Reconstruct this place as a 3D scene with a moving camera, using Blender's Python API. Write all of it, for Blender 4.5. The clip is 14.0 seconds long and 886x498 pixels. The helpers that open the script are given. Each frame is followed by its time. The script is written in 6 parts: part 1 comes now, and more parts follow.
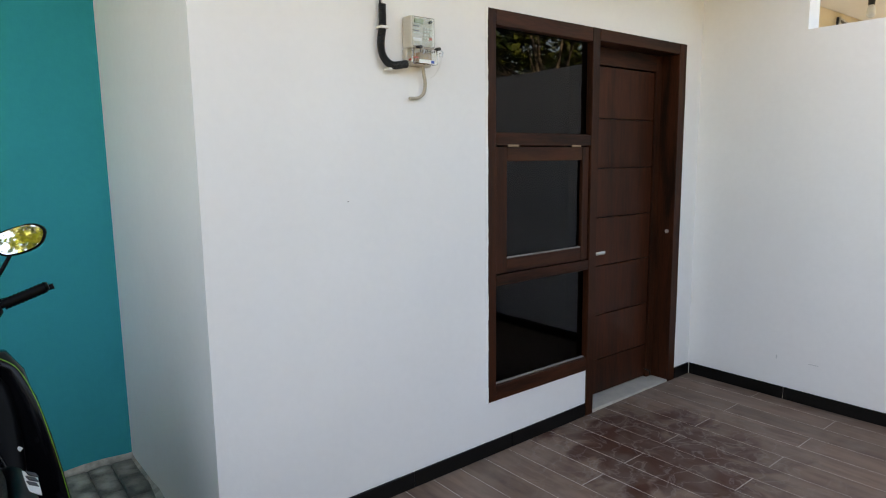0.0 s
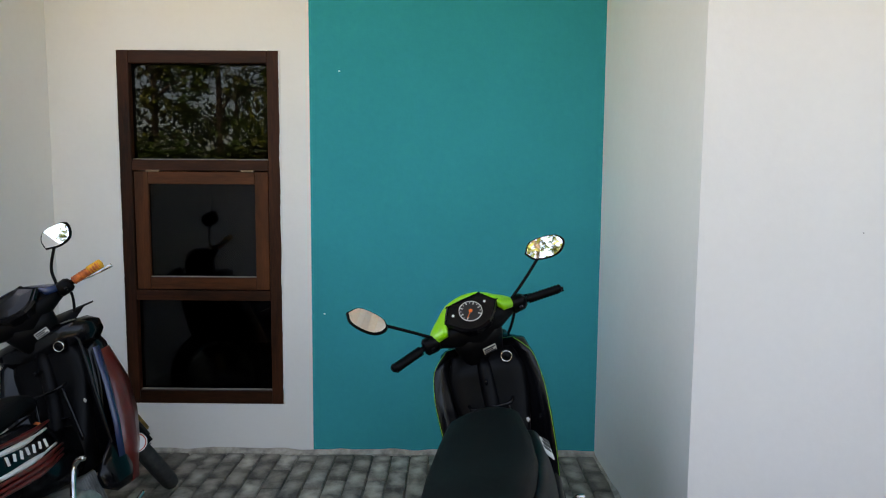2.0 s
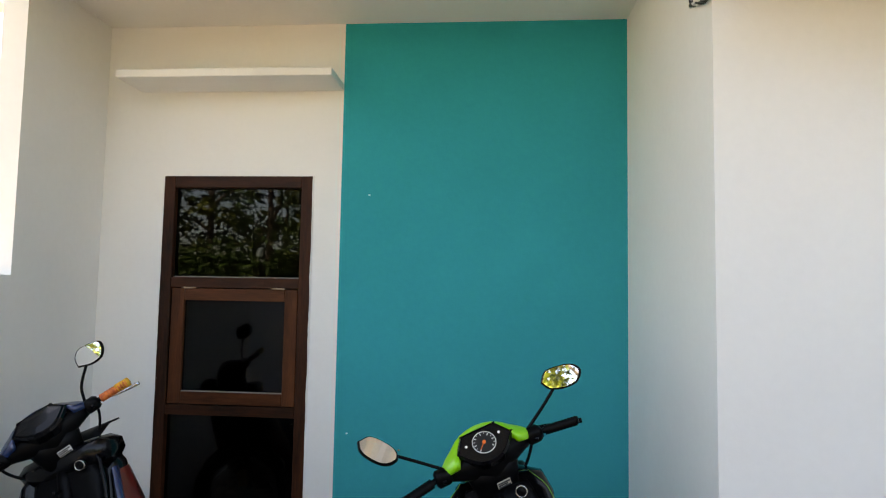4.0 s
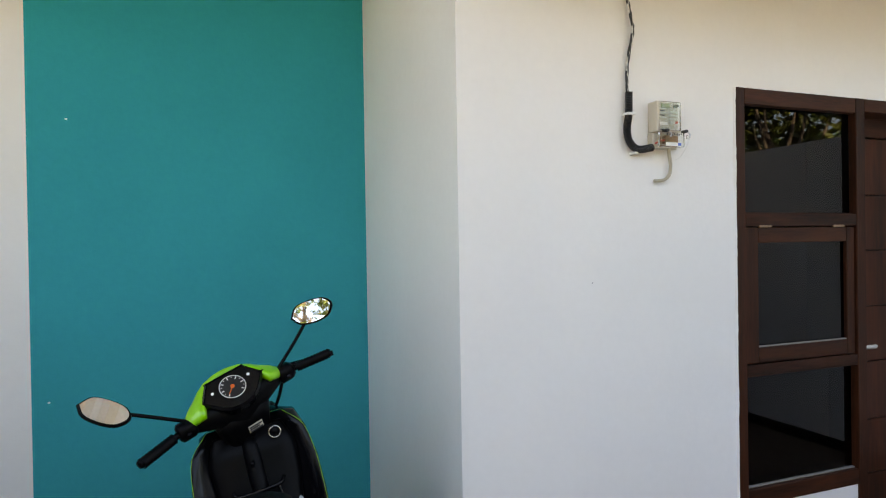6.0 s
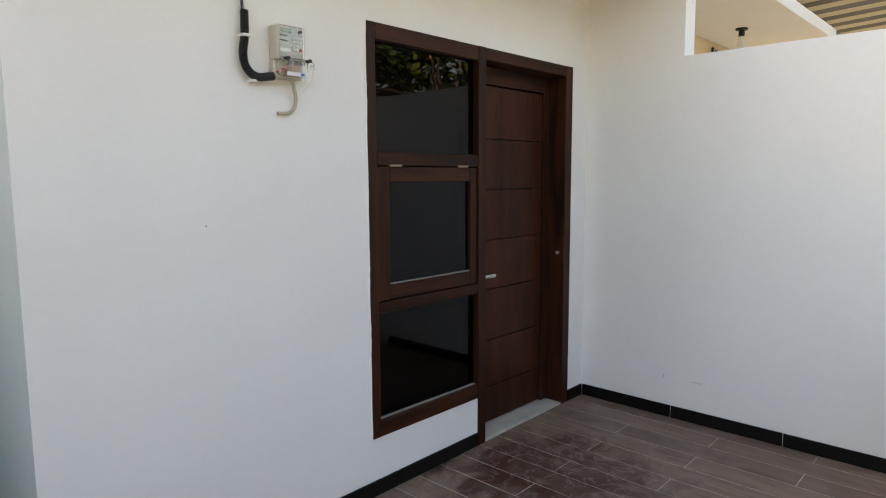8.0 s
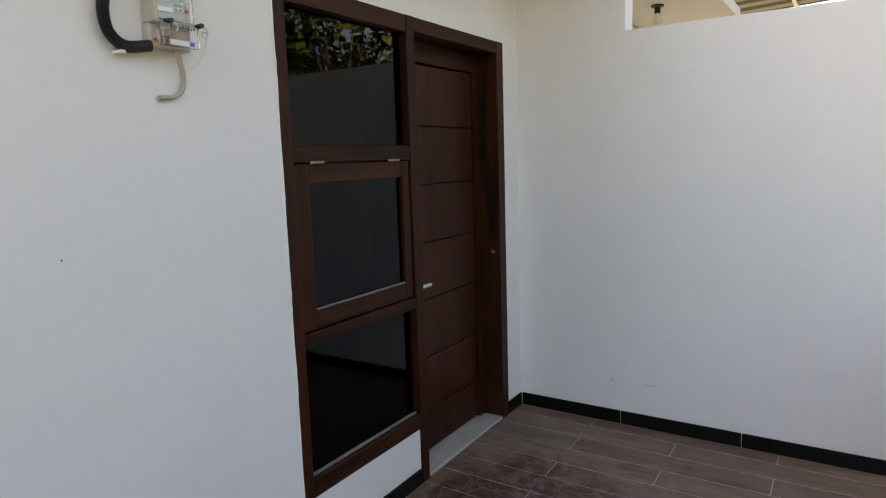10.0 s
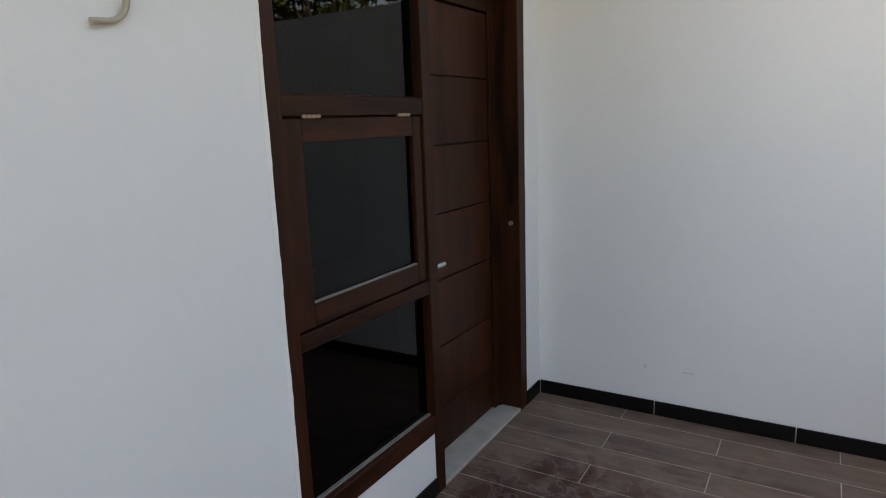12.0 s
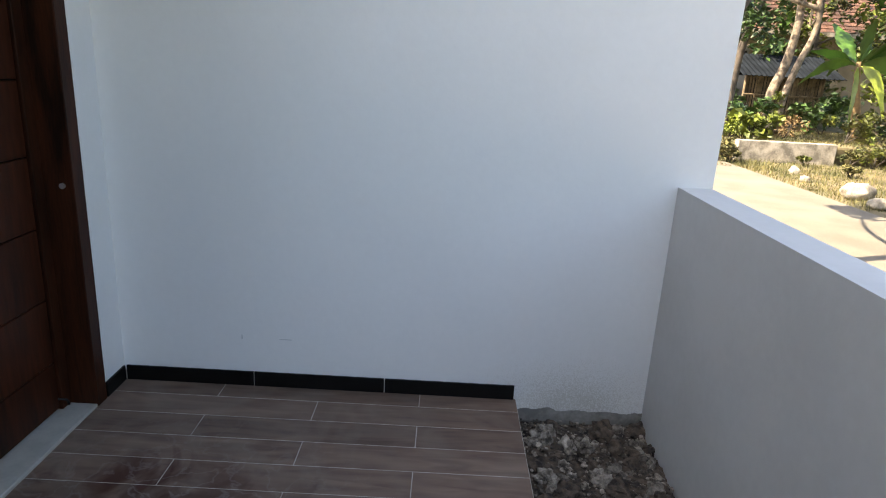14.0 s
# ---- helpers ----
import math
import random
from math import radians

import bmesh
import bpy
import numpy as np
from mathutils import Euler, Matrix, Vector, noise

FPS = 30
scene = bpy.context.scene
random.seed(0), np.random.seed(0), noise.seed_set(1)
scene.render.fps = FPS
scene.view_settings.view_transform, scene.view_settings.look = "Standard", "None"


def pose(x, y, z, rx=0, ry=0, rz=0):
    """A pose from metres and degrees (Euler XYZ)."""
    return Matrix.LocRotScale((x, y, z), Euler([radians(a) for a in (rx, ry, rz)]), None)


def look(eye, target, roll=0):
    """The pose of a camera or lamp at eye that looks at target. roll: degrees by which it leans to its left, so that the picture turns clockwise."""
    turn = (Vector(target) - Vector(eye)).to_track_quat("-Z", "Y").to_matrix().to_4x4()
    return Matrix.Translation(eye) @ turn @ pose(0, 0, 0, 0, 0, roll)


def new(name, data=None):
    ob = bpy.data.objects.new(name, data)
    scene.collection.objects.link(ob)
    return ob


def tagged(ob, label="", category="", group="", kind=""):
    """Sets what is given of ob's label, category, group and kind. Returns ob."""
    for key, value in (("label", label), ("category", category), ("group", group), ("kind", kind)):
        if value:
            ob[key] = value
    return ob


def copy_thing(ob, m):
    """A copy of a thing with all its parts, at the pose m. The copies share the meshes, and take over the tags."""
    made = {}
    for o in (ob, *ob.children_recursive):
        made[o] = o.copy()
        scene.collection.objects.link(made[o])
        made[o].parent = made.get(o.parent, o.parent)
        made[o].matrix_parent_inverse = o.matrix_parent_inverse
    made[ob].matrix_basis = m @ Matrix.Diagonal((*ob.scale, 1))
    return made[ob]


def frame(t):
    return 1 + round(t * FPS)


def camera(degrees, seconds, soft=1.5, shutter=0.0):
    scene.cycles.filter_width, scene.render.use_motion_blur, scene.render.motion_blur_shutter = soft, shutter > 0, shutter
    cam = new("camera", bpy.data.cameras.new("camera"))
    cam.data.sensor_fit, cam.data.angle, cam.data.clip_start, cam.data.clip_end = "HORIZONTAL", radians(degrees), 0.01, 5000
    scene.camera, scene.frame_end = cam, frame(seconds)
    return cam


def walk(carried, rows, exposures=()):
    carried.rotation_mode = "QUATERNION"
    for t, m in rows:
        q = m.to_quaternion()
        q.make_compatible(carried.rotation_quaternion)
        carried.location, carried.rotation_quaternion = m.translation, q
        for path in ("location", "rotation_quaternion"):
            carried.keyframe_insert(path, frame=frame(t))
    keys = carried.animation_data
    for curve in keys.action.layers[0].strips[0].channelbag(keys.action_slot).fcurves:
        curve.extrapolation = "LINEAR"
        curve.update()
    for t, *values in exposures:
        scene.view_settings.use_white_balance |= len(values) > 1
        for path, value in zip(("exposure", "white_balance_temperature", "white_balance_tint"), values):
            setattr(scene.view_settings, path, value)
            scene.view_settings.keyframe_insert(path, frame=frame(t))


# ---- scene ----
cam = camera(70.3, 14.0, 1.1)
PATH = [
    (0, (-0.665, -2.112, 1.425), (0.569, -0.564, 1.142), -0.7),
    (0.5, (-0.859, -2.081, 1.404), (0.129, -0.356, 1.185), -0.6),
    (1, (-0.975, -2.091, 1.391), (-0.313, -0.212, 1.211), -0.4),
    (1.5, (-0.97, -2.096, 1.4), (-0.642, -0.13, 1.229), -0.4),
    (2, (-0.852, -2.137, 1.395), (-0.866, -0.145, 1.216), 0.4),
    (2.5, (-0.772, -2.159, 1.399), (-0.975, -0.178, 1.208), 1.0),
    (2.7, (-0.74, -2.155, 1.425), (-0.971, -0.176, 1.241), 1.0),
    (4.8, (-0.736, -2.162, 1.494), (-0.788, -0.182, 1.772), 0.7),
    (5, (-0.738, -2.151, 1.475), (-0.749, -0.167, 1.724), 0.6),
    (5.5, (-0.786, -2.095, 1.449), (-0.53, -0.118, 1.601), -0.2),
    (6, (-0.845, -2.07, 1.429), (-0.136, -0.2, 1.412), -0.9),
    (6.5, (-0.817, -2.063, 1.426), (0.266, -0.39, 1.271), -0.9),
    (7, (-0.744, -2.043, 1.435), (0.585, -0.565, 1.21), -0.1),
    (7.5, (-0.585, -2.044, 1.446), (0.851, -0.672, 1.212), 0.3),
    (8, (-0.462, -2.068, 1.43), (0.988, -0.71, 1.204), -0.3),
    (8.5, (-0.429, -1.993, 1.453), (1.053, -0.672, 1.213), -0.7),
    (9, (-0.374, -1.814, 1.468), (1.159, -0.549, 1.243), -1.9),
    (9.2, (-0.36, -1.746, 1.481), (1.225, -0.549, 1.24), -1.7),
    (11.3, (0.038, -1.342, 1.464), (1.731, -0.322, 1.153), -1.9),
    (11.5, (0.037, -1.278, 1.457), (1.727, -0.263, 1.123), -2.0),
    (12, (0.109, -1.222, 1.455), (1.784, -0.204, 1.059), -2.1),
    (12.5, (0.327, -1.311, 1.439), (2.001, -0.305, 1.01), -1.6),
    (13, (0.434, -1.401, 1.453), (2.279, -0.806, 0.959), 2.2),
    (13.5, (0.447, -1.435, 1.489), (2.367, -1.25, 0.96), 4.6),
    (14, (0.439, -1.431, 1.497), (2.358, -1.437, 0.934), 3.2),
]

EXPOSURES = [(0.0, 2.84, 9600, 13), (1.0, 2.92, 9600, 13), (2.5, 2.94, 9700, 14), (5.0, 2.87, 9600, 14), (7.5, 2.69, 9800, 13), (9.0, 2.48, 9700, 13), (11.5, 2.34, 9500, 13), (12.5, 2.48, 9400, 13), (13.0, 2.7, 9000, 11), (13.5, 2.54, 8200, 10), (14.0, 2.2, 7700, 9)]
walk(cam, [(t, look(eye, target, roll)) for t, eye, target, roll in PATH], EXPOSURES)

# ---- world and sun ----
SUN_EL, SUN_AZ = 46.0, 78.0          # height, and degrees from the -x axis towards +y
world = bpy.data.worlds.new("sky")
scene.world = world
world.use_nodes = True
wn = world.node_tree
sky = wn.nodes.new("ShaderNodeTexSky")
sky.sky_type, sky.sun_disc = "NISHITA", False
sun_dir = Vector((-math.cos(radians(SUN_EL)) * math.cos(radians(SUN_AZ)), math.cos(radians(SUN_EL)) * math.sin(radians(SUN_AZ)), math.sin(radians(SUN_EL))))
sky.air_density, sky.dust_density, sky.ozone_density = 0.8, 1.7, 0.9
sky.sun_elevation = radians(SUN_EL)
sky.sun_rotation = math.atan2(sun_dir.x, sun_dir.y)
background = wn.nodes["Background"]
background.inputs["Strength"].default_value = 0.15
wn.links.new(sky.outputs["Color"], background.inputs["Color"])
sun = new("sun", bpy.data.lights.new("sun", "SUN"))
sun.data.energy, sun.data.angle, sun.data.color = 4.2, radians(0.5), (1.0, 0.93, 0.82)
sun.matrix_world = look(sun_dir * 30, (0, 0, 0))


# ---- materials ----
def material(name, base, rough=0.6, metal=0.0, vary=0.06, scale=2.0, fine=60.0, bump=0.0, bump_scale=80.0, coat=0.0, spec=0.5, tint=None, random_amount=0.0, island=False):
    """A surface with wide stains and fine grain, both at real size."""
    m = bpy.data.materials.new(name)
    m.use_nodes = True
    nt = m.node_tree
    b = nt.nodes["Principled BSDF"]
    b.inputs["Roughness"].default_value, b.inputs["Metallic"].default_value = rough, metal
    b.inputs["Coat Weight"].default_value, b.inputs["Specular IOR Level"].default_value = coat, spec
    co = nt.nodes.new("ShaderNodeTexCoord")
    wide, grain = nt.nodes.new("ShaderNodeTexNoise"), nt.nodes.new("ShaderNodeTexNoise")
    wide.inputs["Scale"].default_value, grain.inputs["Scale"].default_value = scale, fine
    wide.inputs["Detail"].default_value = 5
    geo = nt.nodes.new("ShaderNodeNewGeometry")
    for n in (wide, grain):
        nt.links.new(geo.outputs["Position"], n.inputs["Vector"])
    mix = nt.nodes.new("ShaderNodeMix")
    mix.data_type = "RGBA"
    dark = tuple(c * (1 - vary * 2) for c in (tint or base))
    light = tuple(min(1, c * (1 + vary)) for c in base)
    mix.inputs[6].default_value, mix.inputs[7].default_value = (*dark, 1), (*light, 1)
    add = nt.nodes.new("ShaderNodeMath")
    add.operation = "MULTIPLY_ADD"
    add.inputs[1].default_value = 0.3
    nt.links.new(grain.outputs["Fac"], add.inputs[0])
    ramp = nt.nodes.new("ShaderNodeMapRange")
    ramp.inputs["From Min"].default_value, ramp.inputs["From Max"].default_value = 0.5, 0.8
    nt.links.new(wide.outputs["Fac"], add.inputs[2])
    nt.links.new(add.outputs[0], ramp.inputs["Value"])
    nt.links.new(ramp.outputs["Result"], mix.inputs[0])
    out = mix.outputs[2]
    if random_amount:
        info = nt.nodes.new("ShaderNodeObjectInfo")
        rnd = geo.outputs["Random Per Island"] if island else info.outputs["Random"]
        hsv = nt.nodes.new("ShaderNodeHueSaturation")
        rr = nt.nodes.new("ShaderNodeMapRange")
        rr.inputs["To Min"].default_value, rr.inputs["To Max"].default_value = 1 - random_amount, 1 + random_amount
        nt.links.new(rnd, rr.inputs["Value"])
        nt.links.new(rr.outputs["Result"], hsv.inputs["Value"])
        nt.links.new(out, hsv.inputs["Color"])
        out = hsv.outputs["Color"]
    nt.links.new(out, b.inputs["Base Color"])
    if bump:
        bn, bt = nt.nodes.new("ShaderNodeBump"), nt.nodes.new("ShaderNodeTexNoise")
        bt.inputs["Scale"].default_value, bt.inputs["Detail"].default_value = bump_scale, 4
        nt.links.new(geo.outputs["Position"], bt.inputs["Vector"])
        bn.inputs["Strength"].default_value, bn.inputs["Distance"].default_value = bump, 0.004
        nt.links.new(bt.outputs["Fac"], bn.inputs["Height"])
        nt.links.new(bn.outputs["Normal"], b.inputs["Normal"])
    m.diffuse_color = (*base, 1)
    return m


def wood(name, light, dark, axis="Z", rough=0.4, scale=9.0, random_amount=0.12, coat=0.0):
    """Stained wood with its grain along an axis."""
    m = bpy.data.materials.new(name)
    m.use_nodes = True
    nt = m.node_tree
    b = nt.nodes["Principled BSDF"]
    b.inputs["Coat Weight"].default_value, b.inputs["Coat Roughness"].default_value = coat, 0.3
    b.inputs["Specular IOR Level"].default_value = 0.15
    geo, mp = nt.nodes.new("ShaderNodeNewGeometry"), nt.nodes.new("ShaderNodeMapping")
    s = {"X": (0.12, 1, 1), "Y": (1, 0.12, 1), "Z": (1, 1, 0.12)}[axis]
    mp.inputs["Scale"].default_value = s
    nt.links.new(geo.outputs["Position"], mp.inputs["Vector"])
    n1, n2 = nt.nodes.new("ShaderNodeTexNoise"), nt.nodes.new("ShaderNodeTexNoise")
    n1.inputs["Scale"].default_value, n1.inputs["Detail"].default_value, n1.inputs["Distortion"].default_value = scale, 6, 1.2
    n2.inputs["Scale"].default_value, n2.inputs["Detail"].default_value = scale * 14, 3
    for n in (n1, n2):
        nt.links.new(mp.outputs["Vector"], n.inputs["Vector"])
    am = nt.nodes.new("ShaderNodeMath")
    am.operation = "MULTIPLY_ADD"
    am.inputs[1].default_value = 0.45
    nt.links.new(n2.outputs["Fac"], am.inputs[0])
    nt.links.new(n1.outputs["Fac"], am.inputs[2])
    cr = nt.nodes.new("ShaderNodeValToRGB")
    cr.color_ramp.elements[0].position, cr.color_ramp.elements[1].position = 0.5, 0.95
    cr.color_ramp.elements[0].color, cr.color_ramp.elements[1].color = (*dark, 1), (*light, 1)
    nt.links.new(am.outputs[0], cr.inputs["Fac"])
    hsv, info, rr = nt.nodes.new("ShaderNodeHueSaturation"), nt.nodes.new("ShaderNodeObjectInfo"), nt.nodes.new("ShaderNodeMapRange")
    rr.inputs["To Min"].default_value, rr.inputs["To Max"].default_value = 1 - random_amount, 1 + random_amount
    nt.links.new(info.outputs["Random"], rr.inputs["Value"])
    nt.links.new(rr.outputs["Result"], hsv.inputs["Value"])
    nt.links.new(cr.outputs["Color"], hsv.inputs["Color"])
    nt.links.new(hsv.outputs["Color"], b.inputs["Base Color"])
    b.inputs["Roughness"].default_value = rough
    bn = nt.nodes.new("ShaderNodeBump")
    bn.inputs["Strength"].default_value, bn.inputs["Distance"].default_value = 0.25, 0.002
    nt.links.new(am.outputs[0], bn.inputs["Height"])
    nt.links.new(bn.outputs["Normal"], b.inputs["Normal"])
    m.diffuse_color = (*light, 1)
    return m


def glass(name, tint, rough=0.0, ior=1.5):
    m = bpy.data.materials.new(name)
    m.use_nodes = True
    b = m.node_tree.nodes["Principled BSDF"]
    b.inputs["Base Color"].default_value = (*tint, 1)
    b.inputs["Transmission Weight"].default_value, b.inputs["Roughness"].default_value, b.inputs["IOR"].default_value = 1.0, rough, ior
    return m


M_WHITE = material("white_wall_paint", (0.80, 0.785, 0.755), 0.75, vary=0.015, scale=1.3, fine=30, bump=0.12, bump_scale=55, spec=0.3)
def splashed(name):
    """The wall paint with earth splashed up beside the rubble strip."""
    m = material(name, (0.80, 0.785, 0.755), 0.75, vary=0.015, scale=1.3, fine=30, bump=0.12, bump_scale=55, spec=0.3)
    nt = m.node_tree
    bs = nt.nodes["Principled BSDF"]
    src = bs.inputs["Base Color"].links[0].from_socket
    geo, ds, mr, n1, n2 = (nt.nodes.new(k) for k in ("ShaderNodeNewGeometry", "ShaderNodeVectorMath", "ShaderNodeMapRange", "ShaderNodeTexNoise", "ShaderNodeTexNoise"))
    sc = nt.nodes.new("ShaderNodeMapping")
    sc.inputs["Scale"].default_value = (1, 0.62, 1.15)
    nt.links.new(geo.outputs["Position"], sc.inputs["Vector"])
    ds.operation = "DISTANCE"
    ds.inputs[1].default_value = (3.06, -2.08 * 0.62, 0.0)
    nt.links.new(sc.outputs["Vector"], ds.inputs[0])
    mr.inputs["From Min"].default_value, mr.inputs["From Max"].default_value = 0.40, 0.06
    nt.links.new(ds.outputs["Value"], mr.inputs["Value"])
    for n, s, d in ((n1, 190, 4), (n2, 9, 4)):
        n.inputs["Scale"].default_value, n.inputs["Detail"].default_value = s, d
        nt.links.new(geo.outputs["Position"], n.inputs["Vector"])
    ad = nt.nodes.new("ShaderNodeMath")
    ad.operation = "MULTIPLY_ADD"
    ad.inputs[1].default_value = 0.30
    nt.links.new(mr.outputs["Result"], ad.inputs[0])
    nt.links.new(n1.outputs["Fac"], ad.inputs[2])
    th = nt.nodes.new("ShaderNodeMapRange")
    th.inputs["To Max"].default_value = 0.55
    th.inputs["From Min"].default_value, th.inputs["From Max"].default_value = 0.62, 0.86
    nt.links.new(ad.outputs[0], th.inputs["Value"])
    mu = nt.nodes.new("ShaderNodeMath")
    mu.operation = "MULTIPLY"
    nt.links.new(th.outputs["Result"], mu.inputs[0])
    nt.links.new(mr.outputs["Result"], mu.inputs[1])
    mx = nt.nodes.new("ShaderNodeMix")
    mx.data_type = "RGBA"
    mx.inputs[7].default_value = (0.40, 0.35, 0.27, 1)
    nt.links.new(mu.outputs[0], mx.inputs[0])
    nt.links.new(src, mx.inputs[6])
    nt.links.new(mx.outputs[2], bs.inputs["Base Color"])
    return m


# Dusty white, its colour greyed further for the shade on the inner face.
M_PARAPET = material("dusty_shaded_white_paint", (0.56, 0.56, 0.55), 0.8, vary=0.03, scale=2, fine=30, bump=0.12, bump_scale=55, spec=0.25)
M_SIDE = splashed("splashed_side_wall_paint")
M_CEIL = material("ceiling_paint", (0.78, 0.765, 0.735), 0.8, vary=0.015, scale=1.5, bump=0.05, spec=0.3)
M_TEAL = material("teal_wall_paint", (0.0, 0.325, 0.360), 0.8, vary=0.03, scale=1.1, fine=30, bump=0.12, bump_scale=55, spec=0.0)
M_RENDER = material("bare_cement_render", (0.30, 0.28, 0.25), 0.9, vary=0.18, scale=9, bump=0.5)
M_FRAME = wood("dark_stained_frame_wood", (0.058, 0.0165, 0.0068), (0.011, 0.004, 0.002), "Z", 0.45)
M_RAIL = wood("dark_stained_rail_wood", (0.058, 0.0165, 0.0068), (0.011, 0.004, 0.002), "X", 0.45)
M_SASH = wood("reddish_sash_wood", (0.115, 0.036, 0.014), (0.042, 0.013, 0.006), "X", 0.38)
M_SASHV = wood("reddish_sash_stile_wood", (0.115, 0.036, 0.014), (0.042, 0.013, 0.006), "Z", 0.38)
M_DARKSASH = wood("dark_sash_wood", (0.060, 0.0175, 0.007), (0.016, 0.0055, 0.003), "X", 0.42)
M_DARKSASHV = wood("dark_sash_stile_wood", (0.060, 0.0175, 0.007), (0.016, 0.0055, 0.003), "Z", 0.42)
M_DOOR = wood("door_panel_wood", (0.078, 0.020, 0.008), (0.017, 0.0055, 0.0025), "Z", 0.42, 4, 0.12, 0.03)
M_BEAM = wood("beam_board_wood", (0.290, 0.120, 0.052), (0.085, 0.034, 0.016), "X", 0.5, 12)
M_GLASS = glass("dark_tinted_glass", (0.022, 0.026, 0.032), 0.0, 1.31)
M_BEAD = material("grey_glazing_bead", (0.22, 0.20, 0.18), 0.5, vary=0.08)
M_BRASS = material("brass_hinge", (0.30, 0.20, 0.13), 0.45, 0.5, vary=0.1)
M_SKIRT = material("black_skirting_tile", (0.006, 0.0055, 0.005), 0.30, vary=0.15, scale=5, spec=0.22)
M_GROUT = material("light_grout", (0.46, 0.42, 0.365), 0.9, vary=0.12, scale=20, bump=0.3)
M_CONC = material("concrete_road", (0.205, 0.172, 0.130), 0.9, vary=0.10, scale=1.6, fine=40, bump=0.4)
M_SOIL = material("rubble_soil", (0.105, 0.076, 0.054), 0.95, vary=0.25, scale=22, tint=(0.055, 0.040, 0.030), fine=140, bump=0.9, bump_scale=60)
M_GRAVEL = material("lime_rubble", (0.25, 0.21, 0.17), 0.95, vary=0.25, scale=30, bump=1.0, random_amount=0.45, island=True, tint=(0.13, 0.10, 0.078))
M_LUMP = material("crumbly_lime_lump", (0.29, 0.25, 0.205), 0.95, vary=0.3, scale=26, fine=160, bump=1.0, bump_scale=120, random_amount=0.35, tint=(0.15, 0.115, 0.085))
M_EARTH = material("dry_grass_earth", (0.17, 0.128, 0.07), 0.95, vary=0.28, scale=1.2, fine=30, bump=0.6, tint=(0.16, 0.15, 0.06))
# Cool tint in the colour cancels the warm bounce light under the roof.
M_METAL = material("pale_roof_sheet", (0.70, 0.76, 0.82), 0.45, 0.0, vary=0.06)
M_ZINC = material("zinc_sheet", (0.065, 0.076, 0.095), 0.35, 0.35, vary=0.08)
M_STEEL = material("galvanised_steel", (0.60, 0.61, 0.62), 0.35, 0.9, vary=0.06)
M_SILL = material("pale_terrazzo_threshold", (0.43, 0.405, 0.35), 0.4, vary=0.06, scale=12)
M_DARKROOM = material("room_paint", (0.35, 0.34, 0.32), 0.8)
M_SAND = material("joint_sand", (0.13, 0.12, 0.10), 0.95, vary=0.2, scale=20, bump=0.5)
M_NICKEL = material("satin_nickel", (0.62, 0.60, 0.56), 0.45, 0.3, vary=0.06)
M_BLACK = material("black_plastic", (0.006, 0.006, 0.007), 0.45, vary=0.1, spec=0.25)


# ---- mesh helpers ----
def part(name, bm, mat, parent=None, label="", smooth=False, kind="", category="", group=""):
    me = bpy.data.meshes.new(name)
    bmesh.ops.recalc_face_normals(bm, faces=bm.faces)
    bm.to_mesh(me)
    bm.free()
    me.materials.append(mat)
    if smooth:
        for p in me.polygons:
            p.use_smooth = True
    ob = new(name, me)
    ob.parent = parent
    return tagged(ob, label, category, group, kind)


def empty(name, label, category, m=None, group="", kind=""):
    e = new(name)
    e.empty_display_size = 0.1
    if m is not None:
        e.matrix_world = m
    return tagged(e, label, category, group, kind)


def box(x0, x1, y0, y1, z0, z1, bevel=0.0, seg=1, bm=None):
    """A box, its edges eased by bevel."""
    own = bm or bmesh.new()
    b2 = bmesh.new()
    bmesh.ops.create_cube(b2, size=1)
    for v in b2.verts:
        v.co = Vector(((x0 + x1) / 2 + v.co.x * (x1 - x0), (y0 + y1) / 2 + v.co.y * (y1 - y0), (z0 + z1) / 2 + v.co.z * (z1 - z0)))
    if bevel:
        bmesh.ops.bevel(b2, geom=b2.edges[:], offset=bevel, segments=seg, profile=0.5, affect="EDGES")
    return merge(own, b2)


def merge(bm, other, m=None):
    """Adds the faces of other to bm."""
    if m is not None:
        bmesh.ops.transform(other, matrix=m, verts=other.verts)
    new_verts = {v: bm.verts.new(v.co) for v in other.verts}
    for f in other.faces:
        try:
            bm.faces.new([new_verts[v] for v in f.verts])
        except ValueError:
            pass
    other.free()
    return bm


def smooth_line(points, steps=6):
    """A Catmull-Rom line through points."""
    p = [Vector(q) for q in points]
    if len(p) < 3:
        return p
    p = [p[0] * 2 - p[1], *p, p[-1] * 2 - p[-2]]
    out = []
    for a, b, c, d in zip(p, p[1:], p[2:], p[3:]):
        for k in range(steps):
            t = k / steps
            out.append(0.5 * ((2 * b) + (c - a) * t + (2 * a - 5 * b + 4 * c - d) * t * t + (3 * b - a - 3 * c + d) * t ** 3))
    out.append(p[-2])
    return out


